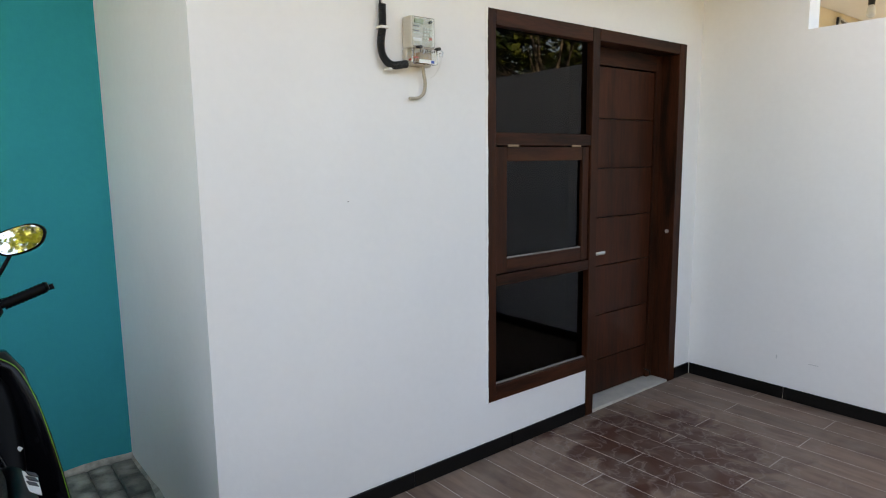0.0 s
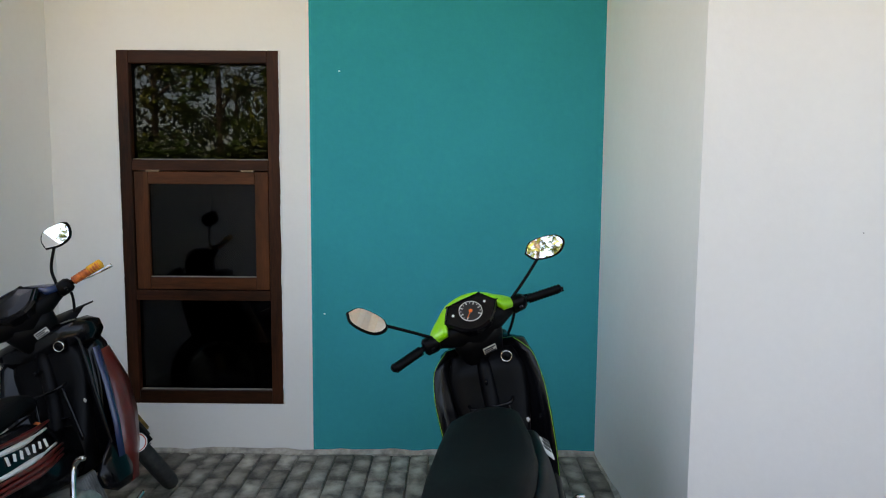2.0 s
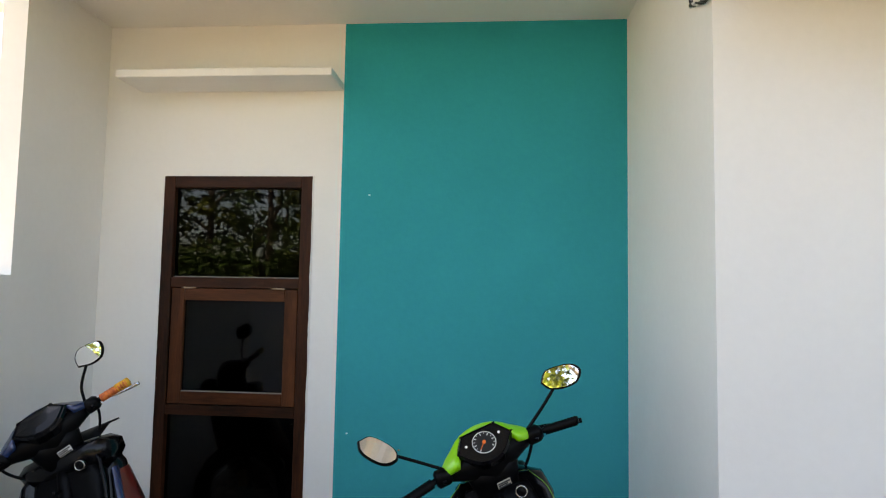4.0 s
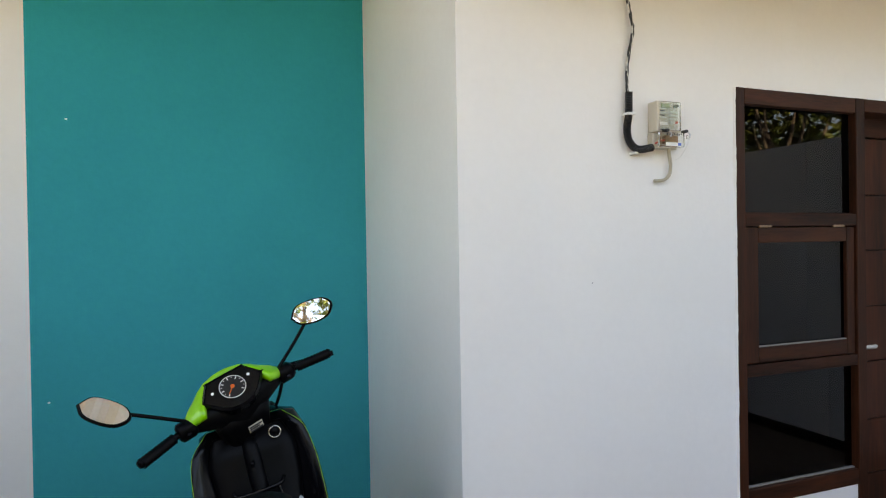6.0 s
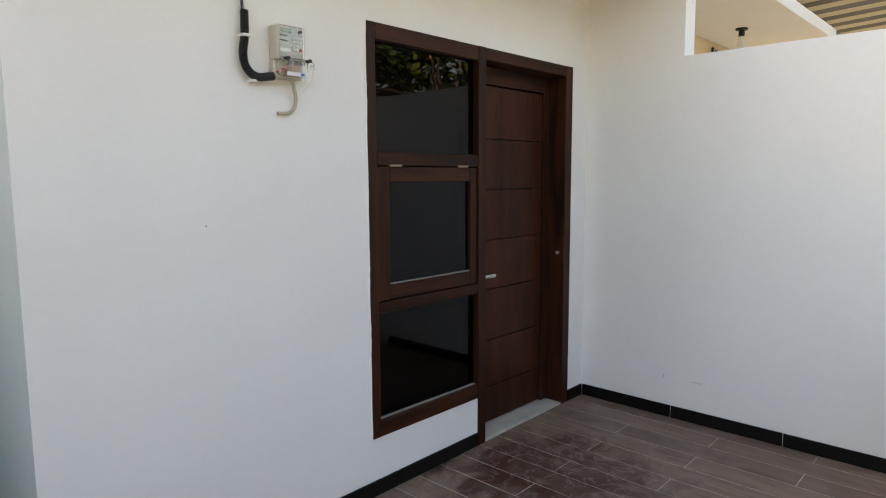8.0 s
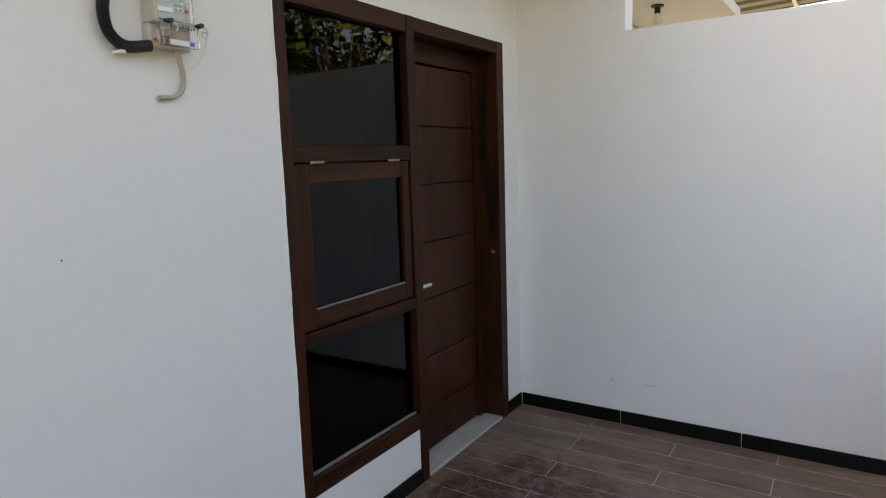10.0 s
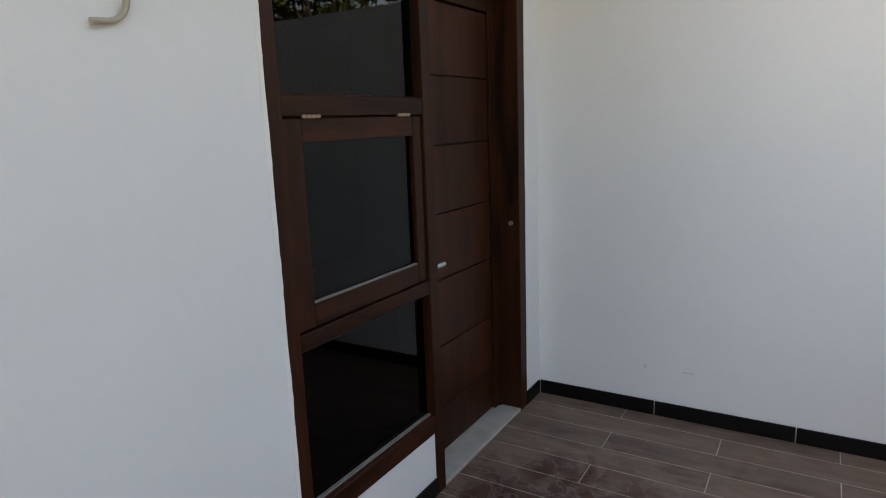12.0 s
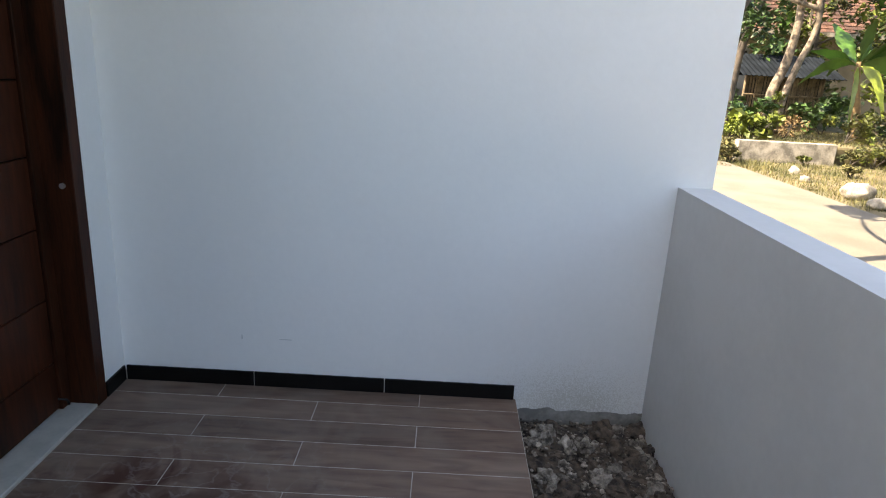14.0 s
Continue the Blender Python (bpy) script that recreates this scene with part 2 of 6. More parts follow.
def tube(points, radius, sides=10, bm=None, caps=True, steps=6, flat=1.0):
    """A round bar along a smooth line; radius is a number or one for each given point."""
    bm = bm or bmesh.new()
    line = smooth_line(points, steps)
    n = len(line)
    if isinstance(radius, (int, float)):
        radii = [radius] * n
    else:
        radii = [float(np.interp(i / max(1, n - 1) * (len(radius) - 1), range(len(radius)), radius)) for i in range(n)]
    rings, up = [], None
    for i, q in enumerate(line):
        t = (line[min(i + 1, n - 1)] - line[max(i - 1, 0)]).normalized()
        if up is None:
            up = t.orthogonal().normalized()
        up = (up - t * up.dot(t)).normalized()
        side = t.cross(up)
        rings.append([bm.verts.new(q + (up * math.cos(a) + side * math.sin(a) * flat) * radii[i]) for a in (2 * math.pi * k / sides for k in range(sides))])
    for r, s in zip(rings, rings[1:]):
        for k in range(sides):
            bm.faces.new((r[k], r[(k + 1) % sides], s[(k + 1) % sides], s[k]))
    if caps:
        bm.faces.new(rings[0][::-1])
        bm.faces.new(rings[-1])
    return bm


def wall_with_holes(name, along, u0, u1, w0, w1, z0, z1, holes, mat, label=""):
    """A wall along x or y, w0 to w1 thick, with openings (u0, u1, z0, z1) that go through it."""
    us = sorted({u0, u1, *[h[0] for h in holes], *[h[1] for h in holes]})
    zs = sorted({z0, z1, *[h[2] for h in holes], *[h[3] for h in holes]})
    solid = {}
    for i in range(len(us) - 1):
        for k in range(len(zs) - 1):
            cu, cz = (us[i] + us[i + 1]) / 2, (zs[k] + zs[k + 1]) / 2
            solid[i, k] = not any(h[0] < cu < h[1] and h[2] < cz < h[3] for h in holes)
    bm, cache = bmesh.new(), {}

    def v(u, w, z):
        key = (round(u, 5), round(w, 5), round(z, 5))
        if key not in cache:
            cache[key] = bm.verts.new((u, w, z) if along == "x" else (w, u, z))
        return cache[key]
    for (i, k), s in solid.items():
        if not s:
            continue
        a, b, c, d = us[i], us[i + 1], zs[k], zs[k + 1]
        for w in (w0, w1):
            bm.faces.new((v(a, w, c), v(b, w, c), v(b, w, d), v(a, w, d)))
        for di, dk, q in ((-1, 0, ((a, c), (a, d))), (1, 0, ((b, c), (b, d))), (0, -1, ((a, c), (b, c))), (0, 1, ((a, d), (b, d)))):
            if not solid.get((i + di, k + dk), False):
                (p, r), (s2, t2) = q
                bm.faces.new((v(p, w0, r), v(s2, w0, t2), v(s2, w1, t2), v(p, w1, r)))
    return part(name, bm, mat, None, label, kind="structure")


# ---- walls ----
XR, XL, YT = 3.06, -3.01, 1.30           # right wall, left wall, recessed wall
ZP = -0.07                               # paving level
wall_with_holes("wall_front", "x", 0.0, XR + 0.13, 0.0, 0.15, -0.4, 3.2, [(1.275, 2.008, 0.271, 2.079), (2.007, 2.884, -0.012, 2.079)], M_WHITE, "white painted plaster wall around the front door")
wall_with_holes("wall_return", "y", 0.15, YT + 0.13, 0.0, 0.13, -0.4, 3.2, [], M_WHITE, "white painted return wall beside the recess")
for v in bpy.data.objects["wall_return"].data.vertices:
    if v.co.y > 1.0:
        v.co.x -= 0.018                  # the return runs a little out of square
wall_with_holes("wall_teal", "x", -1.600, 0.0, YT, YT + 0.13, -0.4, 3.2, [], M_TEAL, "teal green painted plaster wall")
wall_with_holes("wall_recess", "x", XL - 0.13, -1.600, YT, YT + 0.13, -0.4, 3.2, [(-2.636, -1.761, 0.206, 2.143)], M_WHITE, "white painted plaster wall around the carport window")
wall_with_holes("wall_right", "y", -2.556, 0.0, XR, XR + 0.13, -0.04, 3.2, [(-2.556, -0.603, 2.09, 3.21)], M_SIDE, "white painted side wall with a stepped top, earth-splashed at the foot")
wall_with_holes("wall_right_footing", "y", -2.556, 0.0, XR + 0.006, XR + 0.124, -0.5, -0.04, [], M_RENDER, "bare cement footing of the side wall")
wall_with_holes("wall_left", "y", -2.75, YT, XL - 0.13, XL, -0.4, 3.2, [(-2.76, 0.64, 1.545, 3.21)], M_WHITE, "white painted side wall with a stepped top")
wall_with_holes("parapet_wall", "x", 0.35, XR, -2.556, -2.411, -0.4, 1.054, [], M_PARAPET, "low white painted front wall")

# torn lower edge of the paint above the footing
torn = bmesh.new()
top, low = [], []
for i in range(60):
    yy = -1.815 - 0.595 * i / 59
    top.append(torn.verts.new((XR - 0.0035, yy, -0.022 + 0.016 * noise.noise(Vector((yy * 14, 0, 1))) + 0.006 * noise.noise(Vector((yy * 60, 0, 2))))))
    low.append(torn.verts.new((XR - 0.0025, yy, -0.085)))
for i in range(59):
    torn.faces.new((top[i], top[i + 1], low[i + 1], low[i]))
torn_ob = part("trim_torn_render", torn, M_RENDER, kind="structure", label="torn grey edge of bare render under the paint")
torn_ob.modifiers.new("thick", "SOLIDIFY").thickness = 0.004

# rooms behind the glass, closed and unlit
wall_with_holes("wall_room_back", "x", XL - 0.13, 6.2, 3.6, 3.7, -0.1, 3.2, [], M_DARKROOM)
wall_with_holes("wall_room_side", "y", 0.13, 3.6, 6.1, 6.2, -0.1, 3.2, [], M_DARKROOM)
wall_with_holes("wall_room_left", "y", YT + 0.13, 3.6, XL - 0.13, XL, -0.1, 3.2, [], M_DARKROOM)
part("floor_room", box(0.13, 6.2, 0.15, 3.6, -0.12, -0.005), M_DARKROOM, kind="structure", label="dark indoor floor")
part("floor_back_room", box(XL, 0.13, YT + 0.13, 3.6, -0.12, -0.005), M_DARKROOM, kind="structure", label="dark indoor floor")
# Unseen upper walls, added only to keep the sun off terrace and carport.
part("facade_upper", box(0.0, 6.2, 0.0, 0.15, 3.2, 5.2), M_WHITE, kind="structure", label="unseen white upper front wall, added to block the sun")
part("facade_upper_recess", box(-9.0, 0.0, YT, YT + 0.13, 3.2, 4.2), M_WHITE, kind="structure", label="unseen white upper wall over the recess, added to block the sun")
part("ceiling_room", box(XL - 0.13, 6.2, 0.15, 3.7, 3.2, 3.3), M_CEIL, kind="structure", label="ceiling over the rooms")

# ---- ceilings and roof ----
part("ceiling_recess", box(XL, 0.0, 0.794, YT, 3.03, 3.08), M_CEIL, kind="structure", label="white plaster ceiling over the recess")
part("ceiling_terrace", box(0.03, XR, -0.755, 0.0, 2.57, 2.66, 0.004), M_CEIL, kind="structure", label="white concrete canopy over the terrace")


def roof(name, x0, x1, y0, y1, z0, z1, label, sheet_mat, ribs=(1, 2, 5, 6)):
    """Ribbed sheet metal that falls from y1 to y0, on steel purlins."""
    rf = empty(name, label, "roof", kind="structure")
    bm = bmesh.new()
    n = int((x1 - x0) / 0.05)
    rows = []
    for y, z in ((y0, z0), (y1, z1)):
        row = []
        for i in range(n + 1):
            h = 0.035 if i % 8 in ribs else 0.0
            row.append(bm.verts.new((x0 + (x1 - x0) * i / n, y, z + h)))
        rows.append(row)
    for i in range(n):
        bm.faces.new((rows[0][i], rows[0][i + 1], rows[1][i + 1], rows[1][i]))
    sheet = part("roof_sheet", bm, sheet_mat, rf)
    mod = sheet.modifiers.new("thick", "SOLIDIFY")
    mod.thickness = 0.003
    y = y0 + 0.1
    while y < y1:
        z = z0 + (z1 - z0) * (y - y0) / (y1 - y0) - 0.004
        part("purlin", box(x0, x1, y - 0.02, y + 0.02, z - 0.05, z, 0.004), M_STEEL, rf)
        y += 0.85
    return rf


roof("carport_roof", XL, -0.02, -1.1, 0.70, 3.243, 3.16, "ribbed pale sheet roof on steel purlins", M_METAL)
roof("neighbour_roof", 5.82, 9.2, -1.9, 1.0, 3.28, 3.14, "ribbed zinc sheet roof of the next house", M_ZINC, (1, 3))

# timber fascia board across the recess
board = empty("timber_beam", "brown wood-grain fascia board under the roof edge", "beam", pose(0, 0, 0.008, 0, 0.35, 0), kind="structure")
part("board", box(XL + 0.03, -0.012, 0.762, 0.792, 2.945, 3.105, 0.003), M_BEAM, board)
part("steel_channel", box(XL, -0.003, 0.72, 0.760, 3.105, 3.13, 0.002), M_STEEL, board, "grey steel channel above the board")

# slab ledge above the carport window
part("window_canopy", box(-2.80, -1.603, 1.03, YT, 2.636, 2.680, 0.004), M_WHITE, kind="structure", label="thin white concrete ledge above the window")

# ---- ground ----
FLOOR_TILT = pose(0, 0, -0.016, 0, -0.487, 0)   # the terrace falls gently towards the carport
part("ground", box(-150, 150, -150, 150, -0.6, -0.14), M_EARTH, kind="structure", label="dry grassy earth")
part("terrace_base", box(0.0, XR, -1.815, 0.0, -0.139, -0.0125), M_RENDER, kind="structure", label="concrete base under the terrace tiles").matrix_basis = FLOOR_TILT
part("paving_bed", box(XL, 0.0, -2.75, YT, -0.139, ZP - 0.012), M_SAND, kind="structure", label="sand bed under the paving blocks")
# Unseen grey slab, added to cool the bounce light under the next roof.
part("pavement_neighbour", box(XR + 0.13, 9.2, -2.7, 0.04, -0.139, -0.09), material("grey_bounce_slab", (0.26, 0.255, 0.24), 0.9, vary=0.15), kind="structure", label="unseen grey slab, added to cool the bounce light next door")
part("road", box(-60, 60, -7.12, -2.75, -0.139, -0.10), M_CONC, kind="structure", label="sunlit pale concrete lane")


# ---- windows and door ----
FZ = 0.010                                # tile surface, in the plane of the floor


def window(name, x0, x1, z0, z1, yf, levels, label, right_stile=0.065):
    """A three-light timber window that faces -y; levels: undersides and tops of its rails, from the head down."""
    head, r1t, r1b, r2t, r2b, low = levels
    w = empty(name, label, "window", pose(x0, yf, z0), kind="structure")
    inv = Matrix.Translation((-x0, -yf, -z0))

    def put(nm, bm, mat, parent=w, lab=""):
        if parent is w:
            bmesh.ops.transform(bm, matrix=inv, verts=bm.verts)
        return part(nm, bm, mat, parent, lab)
    fw, ya, yb = (0.066 if right_stile else 0.055), yf - 0.007, yf + 0.12
    put("window_stile", box(x0, x0 + fw, ya, yb, z0, z1, 0.003), M_FRAME)
    if right_stile:
        put("window_stile", box(x1 - fw, x1, ya, yb, z0, z1, 0.003), M_FRAME)
    xa, xb = x0 + fw, x1 - (fw if right_stile else 0.0)
    for a, b, nm in ((head, z1, "window_head"), (r1b, r1t, "transom_rail"), (r2b, r2t, "transom_rail"), (z0, low, "window_sill")):
        put(nm, box(xa, xb, ya + 0.001, yb, a, b, 0.003), M_RAIL)
    for a, b in ((r1t, head), (low, r2b)):
        put("pane", box(xa, xb, yf + 0.030, yf + 0.035, a, b), M_GLASS, lab="dark tinted fixed glass")
        put("glazing_bead", box(xa, xb, yf + 0.014, yf + 0.029, a, a + 0.006, 0.001), M_BEAD if right_stile or a == low else M_RAIL, lab="putty line under the glass")
    # top-hung sash
    rail_mat, stile_mat = (M_SASH, M_SASHV) if right_stile else (M_DARKSASH, M_DARKSASHV)
    g, sw, yc = 0.004, 0.075, yf + 0.003
    sr = sw if right_stile else 0.050
    sa, sb, za, zb = xa + g, xb - g, r2t + g, r1b - g
    sash = empty("sash", "", "")
    sash.parent = w
    sash.matrix_basis = Matrix.Translation((sa - x0, yc - yf, za - z0))
    inv2 = Matrix.Translation((-sa, -yc, -za))
    def puts(nm, bm, mat, lab=""):
        bmesh.ops.transform(bm, matrix=inv2, verts=bm.verts)
        return part(nm, bm, mat, sash, lab)
    puts("sash_stile", box(sa, sa + sw, yc, yc + 0.038, za, zb, 0.003), stile_mat)
    puts("sash_stile", box(sb - sr, sb, yc, yc + 0.038, za, zb, 0.003), stile_mat)
    puts("sash_rail", box(sa + sw, sb - sr, yc + 0.001, yc + 0.038, zb - 0.068, zb, 0.003), rail_mat)
    puts("sash_rail", box(sa + sw, sb - sr, yc + 0.001, yc + 0.038, za, za + 0.068, 0.003), rail_mat)
    puts("pane", box(sa + sw, sb - sr, yc + 0.018, yc + 0.023, za + 0.068, zb - 0.068), M_GLASS, "dark tinted glass")
    puts("glazing_bead", box(sa + sw, sb - sr, yc + 0.005, yc + 0.017, za + 0.0685, za + 0.074, 0.001), M_BEAD)
    for hx in (sa + 0.07, sb - 0.15):
        h = tube([(hx, yc - 0.006, zb + 0.004), (hx + 0.075, yc - 0.006, zb + 0.004)], 0.004, 8)
        for k in range(4):
            box(hx + 0.004 + k * 0.018, hx + 0.017 + k * 0.018, yc - 0.010, yc + 0.001, zb - 0.002, zb + 0.009, 0.001, bm=h)
        puts("hinge", h, M_BRASS, "worn brass butt hinge")
    return w


window("window_1", -2.636, -1.761, 0.206, 2.143, YT, (2.076, 1.562, 1.503, 0.846, 0.790, 0.278), "three-light brown timber window with dark tinted glass")
window("window_2", 1.275, 2.007, 0.271, 2.078, 0.0, (2.008, 1.538, 1.483, 0.882, 0.831, 0.343), "three-light brown timber window joined to the front door", 0)

door = empty("door_1", "closed dark brown timber plank door in a deep frame", "door", pose(2.003, 0, 0), kind="structure")


def dpart(nm, bm, mat, lab="", parent=None):
    bmesh.ops.transform(bm, matrix=Matrix.Translation((-2.003, 0, 0)), verts=bm.verts)
    return part(nm, bm, mat, parent or door, lab)


YD = 0.120                                # face of the leaf
dpart("door_mullion", box(2.0075, 2.066, -0.008, 0.148, 0.0, 2.0785, 0.003), M_FRAME)
dpart("door_jamb", box(2.812, 2.884, -0.007, 0.148, 0.0, 2.0785, 0.003), M_FRAME)
dpart("door_head", box(2.068, 2.812, -0.006, 0.148, 2.018, 2.078, 0.003), M_RAIL)
dpart("door_stop", box(2.754, 2.812, YD - 0.012, 0.147, 0.03, 2.018, 0.002), M_FRAME)
dpart("door_stop", box(2.068, 2.754, YD - 0.012, 0.147, 1.925, 2.018, 0.002), M_RAIL)
edges = [0.036, 0.245, 0.515, 0.805, 1.083, 1.362, 1.637, 1.921]
for a, b in zip(edges, edges[1:]):
    dpart("door_board", box(2.068, 2.752, YD, YD + 0.035, a + 0.0025, b - 0.0025, 0.0025), M_DOOR)
dpart("door_core", box(2.069, 2.751, YD + 0.012, YD + 0.030, 0.036, 1.92), M_BLACK)
handle = dpart("door_handle", tube([(2.150, YD - 0.050, 0.890), (2.235, YD - 0.052, 0.890)], 0.009, 10, flat=1.25), M_NICKEL, "short brushed steel lever handle")
part("rosette", tube([(2.158 - 2.003, YD, 0.890), (2.158 - 2.003, YD - 0.05, 0.890)], 0.009, 10), M_NICKEL, handle)
dpart("strike_plate", tube([(2.813, 0.035, 0.97), (2.803, 0.035, 0.97)], 0.011, 12), M_STEEL, "small steel strike plate")
dpart("door_catch", tube([(2.74, YD - 0.004, 0.085), (2.755, YD - 0.03, 0.075), (2.762, YD - 0.034, 0.05)], 0.005, 8), M_BLACK, "small dark bolt at the foot of the door")
part("threshold", box(2.068, 2.812, -0.004, 0.147, -0.01, 0.030, 0.003), M_SILL, kind="structure", label="pale terrazzo door threshold")
part("threshold_edge", box(2.068, 2.812, -0.010, -0.005, -0.011, 0.0085, 0.002), M_SILL, kind="structure", label="pale strip in front of the threshold")


# ---- ragged plaster along the frames ----
def ragged(x, z0, z1, y, way, seed):
    """An uneven lip of paint that laps onto a frame; way: the side of the frame."""
    n = int((z1 - z0) / 0.012)
    bm, rows = bmesh.new(), []
    for i in range(n + 1):
        z = z0 + (z1 - z0) * i / n
        w = max(0.0006, 0.0022 + 0.004 * noise.noise(Vector((seed, z * 6, 0))) + 0.003 * noise.noise(Vector((seed, z * 34, 5))))
        rows.append([bm.verts.new((x - way * 0.006, y - 0.0005, z)), bm.verts.new((x + way * w * 0.4, y - 0.0095, z)), bm.verts.new((x + way * w, y - 0.0085, z)), bm.verts.new((x + way * w, y - 0.001, z))])
    for r, q in zip(rows, rows[1:]):
        for k in range(3):
            bm.faces.new((r[k], r[k + 1], q[k + 1], q[k]))
    return bm


for nm, x, z0, z1, y, way in (("trim_plaster_window", 1.275, 0.271, 2.078, 0.0, 1), ("trim_plaster_door", 2.884, 0.1, 2.078, 0.0, -1), ("trim_plaster_left", -2.636, 0.206, 2.143, YT, 1), ("trim_plaster_right", -1.761, 0.206, 2.143, YT, -1)):
    part(nm, ragged(x, z0, z1, y, way, len(nm)), M_WHITE, kind="structure", label="uneven lip of white plaster along the timber frame")


# ---- skirting tiles ----
def skirting(name, pieces, label):
    s = empty(name, label, "skirting", FLOOR_TILT, kind="structure")
    for x0, x1, y0, y1, z0 in pieces:
        part("skirting_tile", box(x0, x1, y0, y1, z0, z0 + 0.072, 0.0015), M_SKIRT, s)
    return s


def runs(a, joints):
    return list(zip([a, *joints], joints))


skirting("baseboard_front", [(a + 0.002, b - 0.002, -0.010, -0.001, FZ) for a, b in runs(0.0, [0.240, 0.840, 1.434, 2.003])] + [(2.887, 3.049, -0.010, -0.001, FZ)], "black glazed skirting tiles along the front wall")
skirting("baseboard_side", [(XR - 0.010, XR - 0.001, -b + 0.002, -a - 0.002, FZ) for a, b in runs(0.011, [0.600, 1.203, 1.806])], "black glazed skirting tiles along the side wall")

# ---- ceiling-height cables and electricity meter ----
M_CABLE = material("black_cable", (0.012, 0.012, 0.013), 0.5, vary=0.1)
M_CABLEW = material("white_paint_spattered_cable", (0.62, 0.60, 0.55), 0.6, vary=0.2, scale=60)
M_METER = material("meter_grey_plastic", (0.56, 0.51, 0.42), 0.45, vary=0.05)
M_LABEL = material("printed_label_grey", (0.62, 0.64, 0.58), 0.5, vary=0.1, scale=120)
M_LCD = material("green_lcd", (0.20, 0.25, 0.12), 0.3, vary=0.05)
M_INK = material("dark_ink", (0.04, 0.04, 0.045), 0.6)
M_RED = material("red_plastic", (0.55, 0.06, 0.03), 0.45)
M_BLUE = material("blue_sticker", (0.03, 0.10, 0.42), 0.45)
M_COPPER = material("brown_terminal_block", (0.36, 0.20, 0.10), 0.5, vary=0.2, scale=80)
M_CLEAR = glass("clear_plastic", (0.96, 0.96, 0.94), 0.12, 1.4)
M_CLIPW = material("white_clip", (0.78, 0.77, 0.73), 0.5)

cable = empty("service_cable", "twisted black and pale cable clipped along the wall", "cable", pose(0, 0, 0))
runs_c = [(-0.018, 0.11, 3.1), (-0.018, 0.15, 2.83), (-0.018, 0.172, 2.60), (-0.018, 0.165, 2.575), (-0.016, 0.05, 2.53), (0.015, -0.012, 2.526), (0.25, -0.014, 2.536), (0.40, -0.013, 2.530), (0.668, -0.014, 2.536), (0.684, -0.014, 2.52), (0.708, -0.015, 2.44), (0.735, -0.015, 2.33), (0.748, -0.015, 2.255), (0.720, -0.015, 2.119), (0.719, -0.015, 1.99)]
line = smooth_line(runs_c, 14)
for k, mat in ((0, M_CABLE), (1, M_CABLEW), (2, M_CABLE)):
    pts = []
    for i, q in enumerate(line):
        a = i * 0.42 + k * 2.1
        pts.append(q + Vector((math.cos(a) * 0.0045, math.cos(a) * 0.0045 * 0.3, math.sin(a) * 0.0055)))
    part("strand", tube(pts, 0.0042, 6, steps=1), mat, cable, smooth=True)
for x, y, z in ((0.40, -0.012, 2.532), (0.68, -0.012, 2.538), (0.002, -0.012, 2.532)):
    part("cable_clip", box(x - 0.008, x + 0.008, y - 0.012, 0.0, z - 0.014, z + 0.012, 0.002), M_CLIPW, cable)

conduit = empty("flexible_conduit", "black corrugated conduit bent into the meter", "conduit", pose(0, 0, 0))
cl = smooth_line([(0.720, -0.022, 2.01), (0.719, -0.022, 1.93), (0.709, -0.023, 1.865), (0.720, -0.024, 1.815), (0.757, -0.027, 1.788), (0.822, -0.03, 1.797)], 24)
bmc = tube(cl, [0.0130 if i % 2 else 0.0155 for i in range(len(cl))], 12, steps=1)
part("conduit_sleeve", bmc, M_CABLE, conduit, smooth=False)
part("conduit_clip", box(0.702, 0.737, -0.040, -0.001, 1.920, 1.930, 0.002), M_CLIPW, conduit, "white saddle clip")
part("conduit_clip", box(0.733, 0.751, -0.038, -0.001, 1.768, 1.777, 0.002), M_CLIPW, conduit, "white saddle clip")

meter = empty("electricity_meter", "pale grey prepaid electricity meter with clear terminal cover", "meter", pose(0.824, 0, 1.793) @ Matrix.Diagonal((1, 1, 0.885, 1)))


def mpart(nm, bm, mat, lab="", parent=None):
    return part(nm, bm, mat, parent or meter, lab)


mpart("meter_body", box(0.0, 0.118, -0.060, -0.001, 0.072, 0.210, 0.006, 2), M_METER)
mpart("front_window", box(0.006, 0.112, -0.068, -0.0605, 0.078, 0.206, 0.004, 2), M_CLEAR, "clear front window")
mpart("display", box(0.020, 0.062, -0.0655, -0.0603, 0.180, 0.198, 0.001), M_LCD, "green-grey display")
for i in range(5):
    mpart("printed_line", box(0.012, 0.05 - 0.006 * (i % 2), -0.0625, -0.0603, 0.176 - i * 0.010, 0.180 - i * 0.010), M_INK if i % 2 else M_LABEL)
mpart("label_plate", box(0.010, 0.056, -0.0632, -0.0603, 0.104, 0.118, 0.0005), M_CLIPW, "white number label")
for i in range(3):
    for j in range(4):
        mpart("keypad_button", box(0.066 + i * 0.014, 0.076 + i * 0.014, -0.0652, -0.0603, 0.112 + j * 0.015, 0.122 + j * 0.015, 0.0015), M_LABEL if (i, j) != (2, 0) else M_RED)
mpart("indicator", tube([(0.098, -0.060, 0.190), (0.098, -0.0665, 0.190)], 0.006, 10), M_BLACK)
mpart("base_plate", box(-0.002, 0.120, -0.034, -0.001, 0.0, 0.072, 0.004), M_METER)
mpart("terminal_block", box(0.034, 0.098, -0.058, -0.034, 0.018, 0.056, 0.003), M_COPPER, "brown terminal block")
